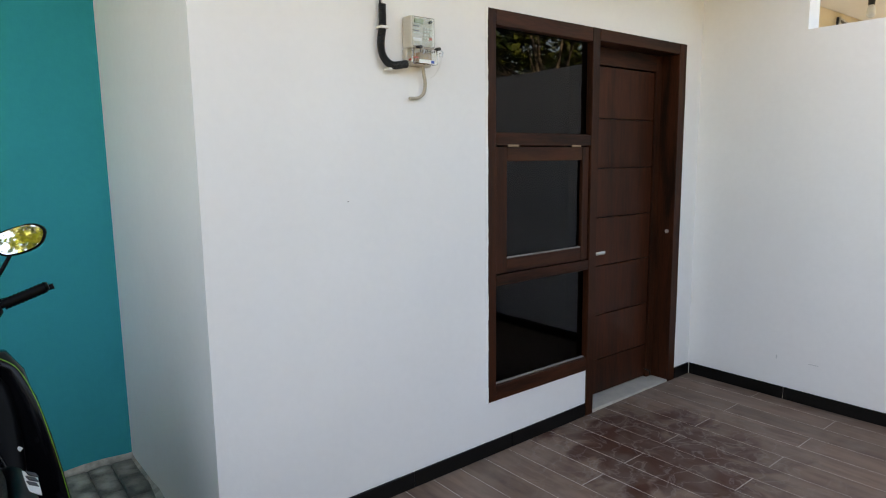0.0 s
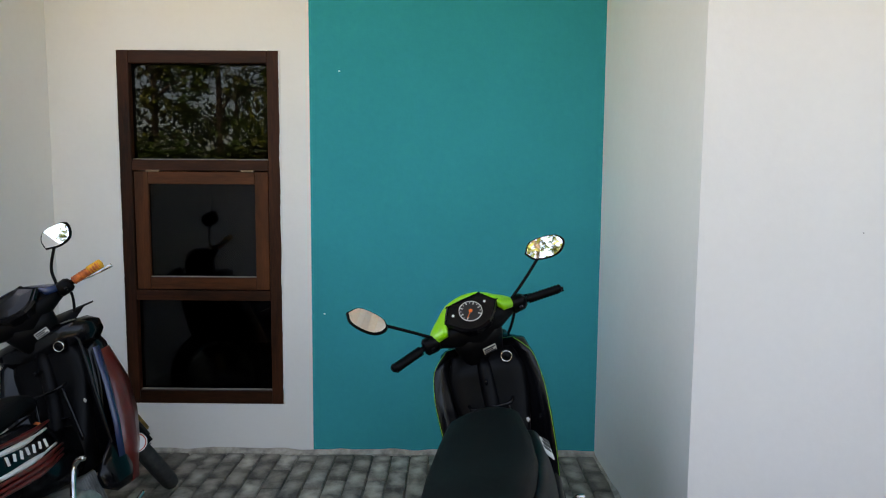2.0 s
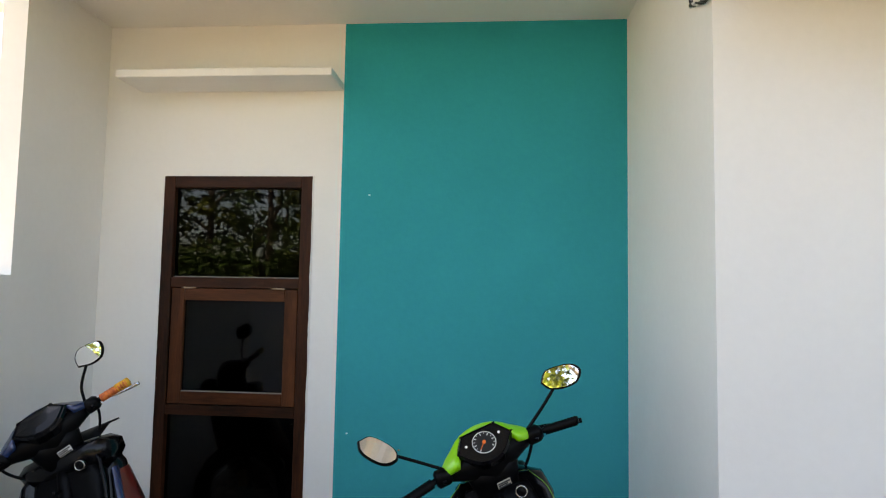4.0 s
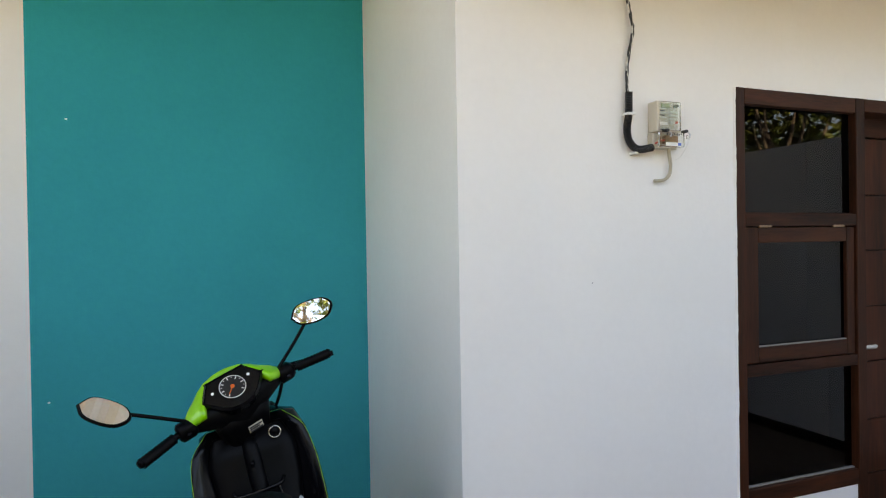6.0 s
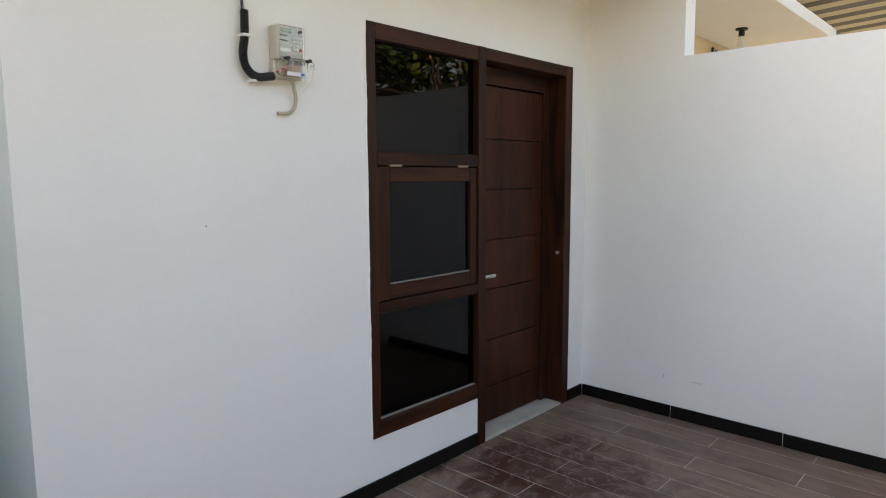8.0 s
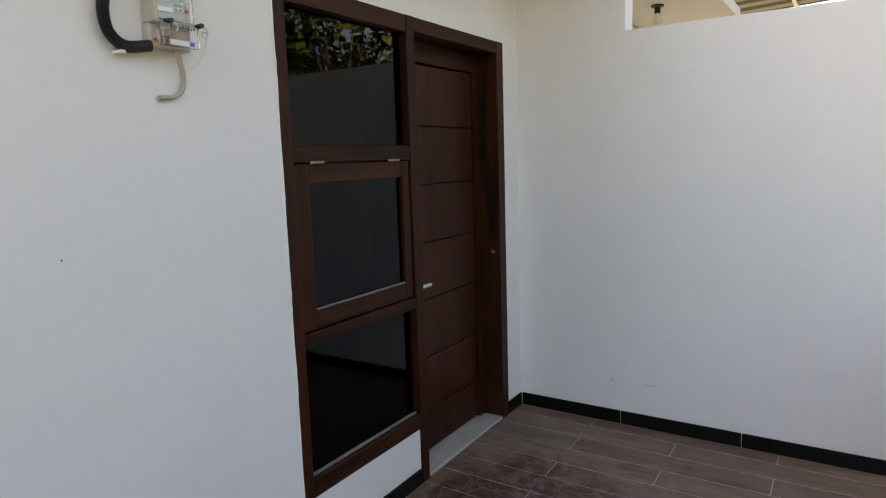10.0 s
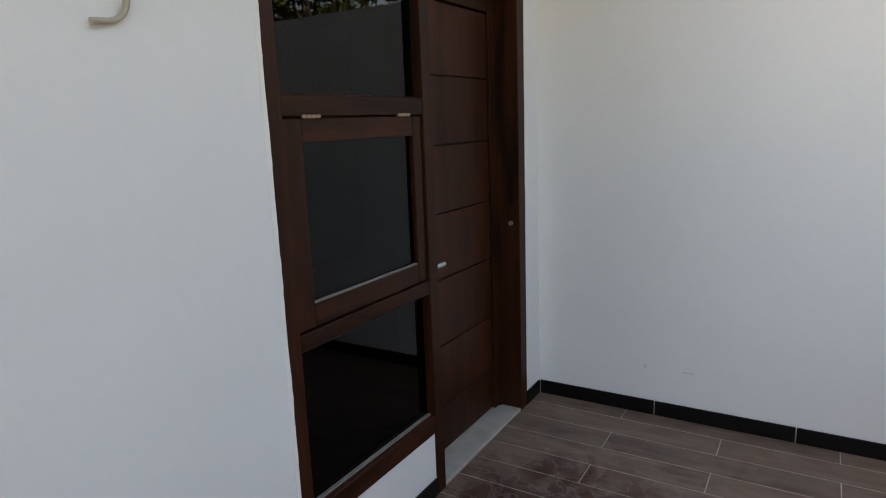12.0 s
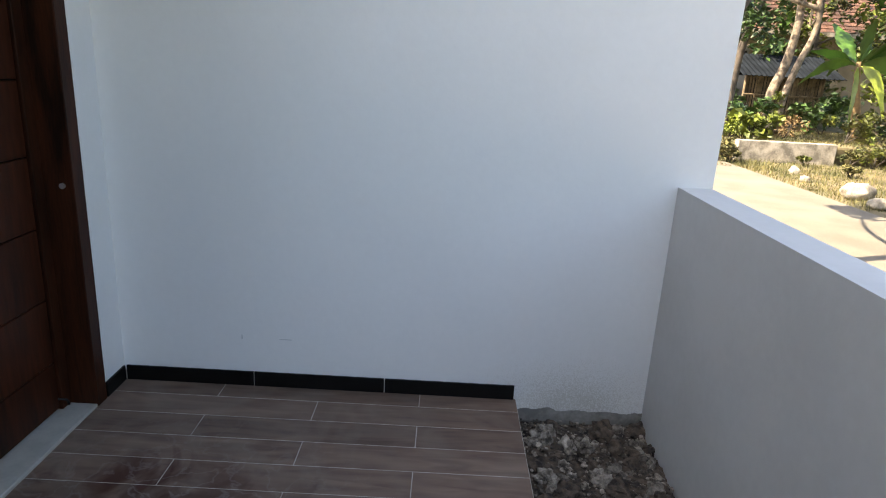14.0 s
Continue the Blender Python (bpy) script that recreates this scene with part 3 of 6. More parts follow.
mpart("terminal_cover", box(-0.001, 0.119, -0.078, -0.059, 0.003, 0.069, 0.005, 2), M_CLEAR, "clear terminal cover")
mpart("warning_strip", box(0.024, 0.100, -0.0805, -0.0785, 0.006, 0.022, 0.0005), M_CLIPW, "white strip with a blue square")
mpart("blue_square", box(0.082, 0.097, -0.0815, -0.0806, 0.008, 0.020), M_BLUE)
for i in range(9):
    mpart("handwriting", box(0.030 + i * 0.0085, 0.0335 + i * 0.0085, -0.0800, -0.0785, 0.052 + (i % 3) * 0.002, 0.064 - (i % 2) * 0.004), M_INK)
for sx in (0.030, 0.122):
    mpart("seal_screw", tube([(sx, -0.060, 0.074), (sx, -0.086, 0.074)], 0.0075, 10), M_CABLE)
    mpart("seal_wire", tube([(sx, -0.082, 0.074), (sx + 0.014, -0.088, 0.06), (sx + 0.01, -0.088, 0.045)], 0.0025, 6), M_STEEL)
mpart("seal_tag", box(0.120, 0.140, -0.088, -0.080, 0.040, 0.056, 0.003), M_CLEAR)
mpart("red_lead", tube([(0.004, -0.04, 0.02), (0.016, -0.052, 0.030), (0.034, -0.052, 0.034)], 0.004, 8), M_RED)
mpart("seal_thread", tube([(0.132, -0.084, 0.044), (0.150, -0.05, 0.01), (0.146, -0.02, -0.03), (0.13, -0.006, -0.045)], 0.0008, 5), M_CLIPW)
pig = tube([(0.078, -0.03, 0.004), (0.084, -0.028, -0.03), (0.098, -0.018, -0.070), (0.094, -0.014, -0.112), (0.070, -0.012, -0.136), (0.022, -0.012, -0.142)], 0.0072, 8)
mpart("outgoing_cable", pig, material("cream_cable", (0.50, 0.44, 0.34), 0.55, vary=0.1), "cut white cable that curls under the meter")

# scuffs and flecks on the paint
M_SCUFF = material("grey_scuff", (0.60, 0.59, 0.57), 0.8)
fleck = empty("wall_fleck", "tiny dark fleck on the white wall", "fleck", pose(0.556, 0, 1.268), kind="structure")
part("speck", box(-0.0018, 0.0018, -0.002, 0.0005, -0.0018, 0.0018), M_INK, fleck)
scuffs = empty("wall_scuff", "faint grey scuffs low on the side wall", "scuff", pose(XR, -0.55, 0.25), kind="structure")
part("scuff_mark", box(-0.0015, 0.0005, -0.003, 0.003, 0.0, 0.022), M_SCUFF, scuffs)
part("scuff_mark", box(-0.0015, 0.0005, -0.225, -0.170, 0.006, 0.010), M_SCUFF, scuffs)
for x, z in ((-1.438, 2.038), (-1.53, 0.72), (-1.24, 0.64)):
    f = empty("paint_chip", "small pale chip in the teal paint", "fleck", pose(x, YT, z), kind="structure")
    part("chip", box(-0.006, 0.005, -0.002, 0.0005, -0.004, 0.004, 0.001), M_CEIL if z != 0.64 else M_COPPER, f)

# wall tap low on the left wall
tap = empty("wall_tap", "small blue plastic tap on a white pipe stub", "tap", pose(XL, 0.828, 0.40))
part("pipe_stub", tube([(0, 0, 0), (0.05, 0, 0)], 0.013, 12), M_CLIPW, tap, "white pipe stub")
part("tap_body", tube([(0.045, 0, 0), (0.085, 0, 0), (0.115, 0, -0.004), (0.128, 0, -0.03)], [0.011, 0.013, 0.011, 0.009], 12), M_BLUE, tap)
part("tap_lever", box(0.070, 0.082, -0.030, 0.030, 0.020, 0.030, 0.003), M_BLUE, tap)
part("tap_stem", tube([(0.076, 0, 0.008), (0.076, 0, 0.024)], 0.006, 8), M_BLUE, tap)

# ceiling bulb and cable in the next porch, seen over the side wall
part("ceiling_neighbour", box(XR + 0.13, 5.80, -0.755, 0.03, 2.56, 2.65, 0.004), M_CEIL, kind="structure", label="white concrete canopy of the next house")
wall_with_holes("wall_neighbour_front", "x", XR + 0.13, 5.8, 0.04, 0.13, -0.4, 3.2, [], material("cream_wall_paint", (0.80, 0.70, 0.52), 0.75, vary=0.02, bump=0.1, spec=0.3), "cream painted front wall of the next house")
bulb = empty("bulb_holder", "white bulb in a black ceiling holder", "lamp", pose(4.78, -0.33, 2.56))
part("ceiling_rose", tube([(0, 0, 0), (0, 0, -0.012)], 0.045, 16), M_CABLE, bulb)
part("socket", tube([(0, 0, -0.012), (0, 0, -0.06)], 0.022, 12), M_CABLE, bulb)
part("bulb", tube([(0, 0, -0.06), (0, 0, -0.085), (0, 0, -0.13), (0, 0, -0.15)], [0.016, 0.026, 0.030, 0.012], 14), material("frosted_bulb", (0.82, 0.82, 0.80), 0.25), bulb, smooth=True)
ncable = empty("porch_cable", "dark cable clipped under the next porch ceiling", "cable", pose(5.15, 0.03, 2.5))
part("strand", tube([(-0.03, -0.012, -0.35), (-0.02, -0.012, -0.02), (0.02, -0.012, 0.0), (0.2, -0.012, -0.02), (0.4, -0.012, 0.0), (0.62, -0.012, -0.03)], 0.010, 8), M_CABLE, ncable)
part("strand", tube([(-0.02, -0.024, -0.35), (-0.008, -0.024, -0.02), (0.03, -0.024, 0.008), (0.2, -0.02, -0.005), (0.4, -0.022, 0.012), (0.62, -0.02, -0.015)], 0.006, 8), M_CABLEW, ncable)

# rough mortar along the foot of the recess walls
M_MORTAR = material("rough_mortar", (0.40, 0.37, 0.32), 0.9, vary=0.2, scale=14, bump=0.8, bump_scale=40)


def mortar(name, p, q, out):
    bm = bmesh.new()
    p, q, out = Vector(p), Vector(q), Vector(out)
    n = int((q - p).length / 0.04)
    rows = []
    for i in range(n + 1):
        o = p.lerp(q, i / n)
        a, b = 0.026 + 0.02 * noise.noise(o * 7), 0.016 + 0.014 * noise.noise(o * 9 + Vector((3, 0, 0)))
        rows.append([bm.verts.new(o - Vector((0, 0, 0.03))), bm.verts.new(o + out * max(0.008, a) - Vector((0, 0, 0.03))), bm.verts.new(o + out * max(0.008, a)), bm.verts.new(o + Vector((0, 0, max(0.004, b))) + out * 0.003)])
    for r, s in zip(rows, rows[1:]):
        for k in range(3):
            bm.faces.new((r[k], r[k + 1], s[k + 1], s[k]))
    return part(name, bm, M_MORTAR, kind="structure", label="rough grey mortar along the foot of the wall")


mortar("trim_mortar", (XL, YT, ZP), (0, YT, ZP), (0, -1, 0))
mortar("trim_mortar_side", (0, YT, ZP), (0, 0, ZP), (-1, 0, 0))
mortar("trim_mortar_left", (XL, -2.7, ZP), (XL, YT, ZP), (1, 0, 0))


# ---- motorcycles ----
M_TYRE = material("tyre_rubber", (0.022, 0.022, 0.022), 0.8, vary=0.2, scale=40, bump=0.4)
M_GLOSSB = material("gloss_black_body", (0.003, 0.003, 0.004), 0.18, vary=0.08, scale=8, coat=0.0, spec=0.25)
M_MATTB = material("matt_black_body", (0.0026, 0.0026, 0.0032), 0.40, vary=0.14, scale=18, bump=0.1, spec=0.09)
M_SEAT = material("black_vinyl_seat", (0.004, 0.0045, 0.005), 0.55, vary=0.12, scale=10, bump=0.35, bump_scale=500, spec=0.09)
M_GREEN = material("lime_green_body", (0.20, 0.62, 0.012), 0.28, vary=0.05, scale=8, coat=0.5)
M_MIRROR = bpy.data.materials.new("mirror_glass")
M_MIRROR.use_nodes = True
_b = M_MIRROR.node_tree.nodes["Principled BSDF"]
_b.inputs["Metallic"].default_value, _b.inputs["Roughness"].default_value, _b.inputs["Base Color"].default_value = 1.0, 0.02, (0.92, 0.92, 0.92, 1)
M_ALU = material("cast_aluminium", (0.30, 0.31, 0.305), 0.5, 0.5, vary=0.15, scale=20, bump=0.2)
M_CHROME = material("worn_chrome", (0.62, 0.61, 0.58), 0.22, 1.0, vary=0.15, scale=30)
M_REDB = material("dark_red_body", (0.12, 0.008, 0.006), 0.28, vary=0.1, scale=8, coat=0.2)
M_ORANGE = material("orange_grip", (0.70, 0.17, 0.03), 0.6, vary=0.15, scale=50, tint=(0.60, 0.10, 0.03))
M_YELLOW = material("yellow_grip_end", (0.80, 0.38, 0.03), 0.6, vary=0.12, scale=50)
M_GOLD = material("tarnished_gold", (0.36, 0.24, 0.09), 0.4, 0.7, vary=0.2, scale=40)
M_NAVY = material("dark_blue_accent", (0.012, 0.028, 0.085), 0.25, coat=0.4)
M_DIAL = material("dial_black", (0.008, 0.008, 0.009), 0.35)
M_NEEDLE = material("orange_needle", (0.80, 0.15, 0.02), 0.5)
M_WHITEP = material("white_print", (0.75, 0.75, 0.73), 0.5)
M_TEALENG = material("greenish_engine_cover", (0.20, 0.25, 0.235), 0.5, 0.3, vary=0.15, scale=20)


def loft(sections, bm=None, close=True, caps=True):
    """A skin over rings of points, all with as many points."""
    bm = bm or bmesh.new()
    rings = [[bm.verts.new(p) for p in s] for s in sections]
    n = len(rings[0])
    for r, s in zip(rings, rings[1:]):
        for k in range(n if close else n - 1):
            bm.faces.new((r[k], r[(k + 1) % n], s[(k + 1) % n], s[k]))
    if caps and close:
        bm.faces.new(rings[0][::-1])
        bm.faces.new(rings[-1])
    return bm


def oval(cx, cy, cz, rx, rz, n=14, power=2.4, tilt=0.0):
    """A rounded section across y."""
    out = []
    for k in range(n):
        a = 2 * math.pi * k / n
        c, s = math.cos(a), math.sin(a)
        px = math.copysign(abs(c) ** (2 / power), c) * rx
        pz = math.copysign(abs(s) ** (2 / power), s) * rz
        out.append((cx + px, cy + pz * tilt, cz + pz))
    return out


def ring(radius, thick, width, n=28, sides=8):
    """A tyre or rim round the x axis."""
    bm = bmesh.new()
    rows = []
    for i in range(n):
        a = 2 * math.pi * i / n
        rows.append([bm.verts.new((math.cos(b) * width, (radius + math.sin(b) * thick) * math.cos(a), (radius + math.sin(b) * thick) * math.sin(a))) for b in (2 * math.pi * k / sides for k in range(sides))])
    for i in range(n):
        r, s = rows[i], rows[(i + 1) % n]
        for k in range(sides):
            bm.faces.new((r[k], r[(k + 1) % sides], s[(k + 1) % sides], s[k]))
    return bm


def move(bm, m):
    bmesh.ops.transform(bm, matrix=m, verts=bm.verts)
    return bm


def wheel(bike, name, at, radius):
    w = empty(name, "", "")
    w.parent, w.matrix_basis = bike, at
    part("tyre", ring(radius - 0.032, 0.034, 0.036, 36), M_TYRE, w, smooth=True)
    part("rim", ring(radius - 0.068, 0.012, 0.022, 36), M_ALU, w, smooth=True)
    part("hub", tube([(-0.05, 0, 0), (0.05, 0, 0)], 0.055, 16), M_ALU, w)
    sp = bmesh.new()
    for k in range(24):
        a = 2 * math.pi * k / 24
        a2 = a + (0.35 if k % 2 else -0.35)
        tube([(0.03 if k % 2 else -0.03, math.cos(a2) * 0.05, math.sin(a2) * 0.05), (0, math.cos(a) * (radius - 0.075), math.sin(a) * (radius - 0.075))], 0.0016, 4, bm=sp)
    part("spokes", sp, M_CHROME, w, kind="stuff")
    return w


def mirror_outline(style, s=1.0):
    if style == "leaf":
        pts = [(-0.072, -0.006), (-0.048, 0.030), (0.005, 0.038), (0.050, 0.032), (0.072, 0.006), (0.052, -0.028), (0.010, -0.040), (-0.044, -0.034)]
    else:
        pts = [(-0.058, -0.034), (-0.062, 0.005), (-0.040, 0.038), (0.010, 0.046), (0.052, 0.040), (0.062, 0.008), (0.046, -0.030), (0.0, -0.044)]
    line = smooth_line([(x, 0, z) for x, z in pts] + [(pts[0][0], 0, pts[0][1])], 4)[:-1]
    return [(p.x * s, p.z * s) for p in line]


def mirror(parent, foot, mid, head, face, style, s=1.0):
    """Stem and head; face: yaw and pitch by which the glass turns from -y."""
    mr = empty("mirror", "", "")
    mr.parent = parent
    part("stem", tube([foot, mid, head], 0.006, 8), M_MATTB, mr, smooth=True)
    m = pose(*head, face[1], face[2], face[0])
    o = mirror_outline(style, s)
    secs = []
    for y, k in ((-0.006, 1.0), (0.004, 1.05), (0.018, 0.85), (0.026, 0.45)):
        secs.append([m @ Vector((x * k, y, z * k)) for x, z in o])
    part("shell", loft(secs), M_MATTB, mr, smooth=True)
    bm = bmesh.new()
    bm.faces.new([bm.verts.new(m @ Vector((x * 0.93, -0.0075, z * 0.93))) for x, z in o])
    part("mirror_glass", bm, M_MIRROR, mr, "silvered mirror glass")
    return mr


def steering(bike, c, st):
    """Handlebar, cowl and fork, turned by the steering angle about a raked axis; c: colours."""
    rake = 25.0
    head = empty("handlebar", "", "")
    head.parent = bike
    # the head's own frame: x to the right along the bar, z up the steering axis, origin at the bar clamp
    head.matrix_basis = pose(0, 0, st["bar"], rake, 0, 0) @ pose(0, 0, 0, 0, 0, st["turn"])
    def hp(nm, bm, mat, lab="", smooth=True):
        return part(nm, bm, mat, head, lab, smooth=smooth)
    for s in (-1, 1):
        hp("bar", tube([(s * 0.06, 0.0, 0.0), (s * 0.16, -0.005, 0.012), (s * 0.24, -0.03, 0.018), (s * 0.35, -0.07, 0.030)], 0.011, 10), M_MATTB)
        g = [(s * (0.230 + 0.112 * k / 10), -0.028 - 0.042 * k / 10, 0.018 + 0.012 * k / 10) for k in range(11)]
        hp("grip", tube(g, [0.0165 if k % 2 else 0.0185 for k in range(21)], 12, steps=2), c["grip"], c["grip_label"])
        hp("grip_end", tube([(s * 0.342, -0.067, 0.030), (s * 0.352, -0.071, 0.031)], [0.0175, 0.012], 12), c["grip_end"])
        if c["grip_tip"]:
            hp("grip_tip", tube([(s * 0.295, -0.050, 0.025), (s * 0.350, -0.070, 0.030)], 0.0195, 12), c["grip_tip"], "yellow worn end of the grip")
        hp("switch_box", loft([[Vector((s * 0.185 + dx, -0.014 + q[0], 0.012 + q[2])) for q in oval(0, 0, 0, r1, r2, 12, 3.2)] for dx, r1, r2 in ((-0.028, 0.020, 0.020), (-0.02, 0.027, 0.030), (0.02, 0.027, 0.030), (0.034, 0.020, 0.021))]), M_MATTB)
        hp("switch", box(s * 0.185 - 0.008, s * 0.185 + 0.008, -0.050, -0.040, 0.006, 0.020, 0.003), M_MATTB if s < 0 else M_GLOSSB, smooth=False)
        if st["levers"] or s > 0:
            hp("brake_lever", tube([(s * 0.175, 0.025, 0.0), (s * 0.24, 0.040, -0.012), (s * 0.32, 0.012, -0.022), (s * 0.385, -0.02, -0.018)], [0.009, 0.008, 0.007, 0.010], 8, flat=0.7), M_CHROME if st["levers"] else M_MATTB)
            hp("cable", tube([(s * 0.17, 0.02, -0.005), (s * 0.20, 0.055, -0.05), (s * 0.15, 0.05, -0.14), (s * 0.06, 0.03, -0.20)], 0.006, 8), M_MATTB)
    # cowl: a body across the bar, deepest in the middle
    secs = []
    for x, y0, y1, z0, z1 in ((-0.175, -0.020, 0.022, -0.018, 0.026), (-0.14, -0.032, 0.042, -0.030, 0.036), (-0.09, -0.052, 0.075, -0.050, 0.050), (0.0, -0.072, 0.120, -0.085, 0.060), (0.09, -0.052, 0.075, -0.050, 0.050), (0.14, -0.032, 0.042, -0.030, 0.036), (0.175, -0.020, 0.022, -0.018, 0.026)):
        secs.append([(x, (y0 + y1) / 2 + q[0], (z0 + z1) / 2 + q[2]) for q in oval(0, 0, 0, (y1 - y0) / 2, (z1 - z0) / 2, 16, 2.8)])
    hp("cowl", loft(secs), M_MATTB)
    # coloured top shell: one band from switch to switch, over the front of the instruments
    keys = [(-0.176, -0.006, 0.022, 0.018, 0.014), (-0.152, -0.004, 0.034, 0.036, 0.018), (-0.118, 0.002, 0.046, 0.050, 0.022), (-0.096, 0.032, 0.056, 0.034, 0.022), (-0.066, 0.060, 0.064, 0.018, 0.022), (-0.030, 0.070, 0.070, 0.013, 0.022), (0.0, 0.072, 0.072, 0.012, 0.022)]
    keys += [(-x, *r) for x, *r in keys[-2::-1]]
    fine = np.linspace(0, len(keys) - 1, 31)
    secs = []
    for u in fine:
        x, y, z, ry, rz = (float(np.interp(u, range(len(keys)), [k[n] for k in keys])) for n in range(5))
        secs.append([(x, y + q[0], z + q[2]) for q in oval(0, 0, 0, ry, rz, 14, 3.0)])
    hp("top_shell", loft(secs), c["shell"], c["shell_label"])
    # instrument cluster: a five-sided bezel that faces the rider
    cm = pose(0, -0.010, 0.066, 24, 0, 0)
    outline = [(-0.112, -0.004), (-0.108, 0.004), (-0.070, 0.058), (-0.062, 0.062), (0.062, 0.062), (0.070, 0.058), (0.108, 0.004), (0.112, -0.004), (0.044, -0.072), (-0.044, -0.072)]
    ol = smooth_line([(x, y, 0) for x, y in outline] + [(outline[0][0], outline[0][1], 0)], 3)[:-1]
    clus = part("instrument_panel", loft([[cm @ Vector((p.x * k, p.y * k, z)) for p in ol] for k, z in ((1.0, -0.055), (1.02, 0.0), (0.95, 0.010), (0.90, 0.004))]), M_GLOSSB, head, "black instrument cluster", smooth=False)
    if st["dial"]:
        part("dial_face", move(tube([(0, 0, 0.004), (0, 0, 0.0075)], 0.044, 28), cm), M_DIAL, clus, "black speedometer face")
        part("dial_ring", move(move(ring(0.043, 0.0014, 0.0014, 32, 6), pose(0, 0, 0.0085, 0, 90, 0)), cm), M_WHITEP, clus, "pale speedometer ring")
        for k in range(13):
            a = radians(225 - k * 22.5)
            big = k % 2 == 0
            tk = box(0.030 if big else 0.034, 0.0395, -0.0016 if big else -0.0008, 0.0016 if big else 0.0008, 0.0080, 0.0088)
            part("tick", move(tk, cm @ Matrix.Rotation(a, 4, "Z")), M_WHITEP, clus)
        part("needle", move(box(-0.008, 0.032, -0.0013, 0.0013, 0.0092, 0.0102), cm @ Matrix.Rotation(radians(222), 4, "Z")), M_NEEDLE, clus, "orange needle")
        part("needle_hub", move(tube([(0, 0, 0.0085), (0, 0, 0.0125)], 0.007, 12), cm), M_NEEDLE, clus)
        for x in (-0.066, 0.066):
            part("warning_lamp", move(tube([(x, 0.014, 0.004), (x, 0.014, 0.007)], 0.005, 10), cm), M_WHITEP, clus)
    else:
        part("cluster_glass", move(loft([[(p.x * k, p.y * k, z) for p in ol] for k, z in ((0.86, 0.004), (0.80, 0.012), (0.4, 0.017))]), cm), M_GLOSSB, clus, "scratched dark cluster glass")
    # rear neck of the cowl with its labels
    secs = []
    for z, wx, y0, y1 in ((-0.20, 0.065, -0.03, 0.06), (-0.13, 0.085, -0.06, 0.08), (-0.06, 0.10, -0.07, 0.09), (-0.01, 0.11, -0.06, 0.10)):
        secs.append([(q[0], (y0 + y1) / 2 + q[2], z) for q in oval(0, 0, 0, wx, (y1 - y0) / 2, 16, 3.0)])
    neck = hp("neck_cover", loft(secs), M_MATTB)
    lab = part("warning_label", move(box(-0.026, 0.026, -0.0015, 0.0015, -0.013, 0.013, 0.001), pose(0.012, -0.079, -0.075, -6, 0, 0)), c["label"], neck, "pale printed warning label")
    for k in range(3):
        part("print_line", move(box(-0.024, 0.022 - 0.01 * (k % 2), -0.0012, 0.0, -0.0027, 0.0027), pose(0.012, -0.0822, -0.067 - k * 0.008, -6, 0, 0)), M_INK, neck)
    for s in (-1, 1):
        foot = (s * 0.172, -0.004, 0.036)
        mirror(head, foot, tuple(st["mid"][0 if s < 0 else 1]), tuple(st["head"][0 if s < 0 else 1]), st["face"][0 if s < 0 else 1], c["mirror"], st["mscale"])
    # fork, in the same turned frame: the axle lies 0.72 below the bar
    for s in (-1, 1):
        hp("fork_leg", tube([(s * 0.055, 0.0, -0.18), (s * 0.055, 0.0, -0.48)], 0.014, 10), M_CHROME)
        hp("fork_slider", tube([(s * 0.055, 0.0, -0.46), (s * 0.055, 0.012, -0.77 - st["fork"])], 0.021, 10), M_MATTB)
    secs = []
    for k in range(9):
        a = radians(-20 + k * 22)
        r = 0.305
        cy, cz = 0.02 + math.cos(a) * r, -0.765 - st["fork"] + math.sin(a) * r
        secs.append([(q[0], cy + math.cos(a) * q[2], cz + math.sin(a) * q[2]) for q in oval(0, 0, 0, 0.056, 0.012, 10, 2.6)])
    hp("front_fender", loft(secs), c["fender"])
    if st["sticker"]:
        hp("brake_caliper", box(0.060, 0.092, 0.025, 0.085, -0.76 - st["fork"], -0.66 - st["fork"], 0.008, 2), M_GOLD, "tarnished gold brake caliper", False)
        stk = hp("fender_sticker", move(tube([(0, 0, 0), (0, -0.004, 0)], 0.042, 20), pose(0.0, -0.262, -0.60 - st["fork"], -28, 0, 0)), M_WHITEP, "round white sticker", False)
        part("sticker_ring", move(move(ring(0.036, 0.0025, 0.0018, 24, 6), pose(0, -0.0045, 0, 0, 0, 90)), pose(0.0, -0.262, -0.60 - st["fork"], -28, 0, 0)), M_RED, stk)
    wheel(head, "front_wheel", pose(0, 0.02, -0.765 - st["fork"]), 0.285)
    return head


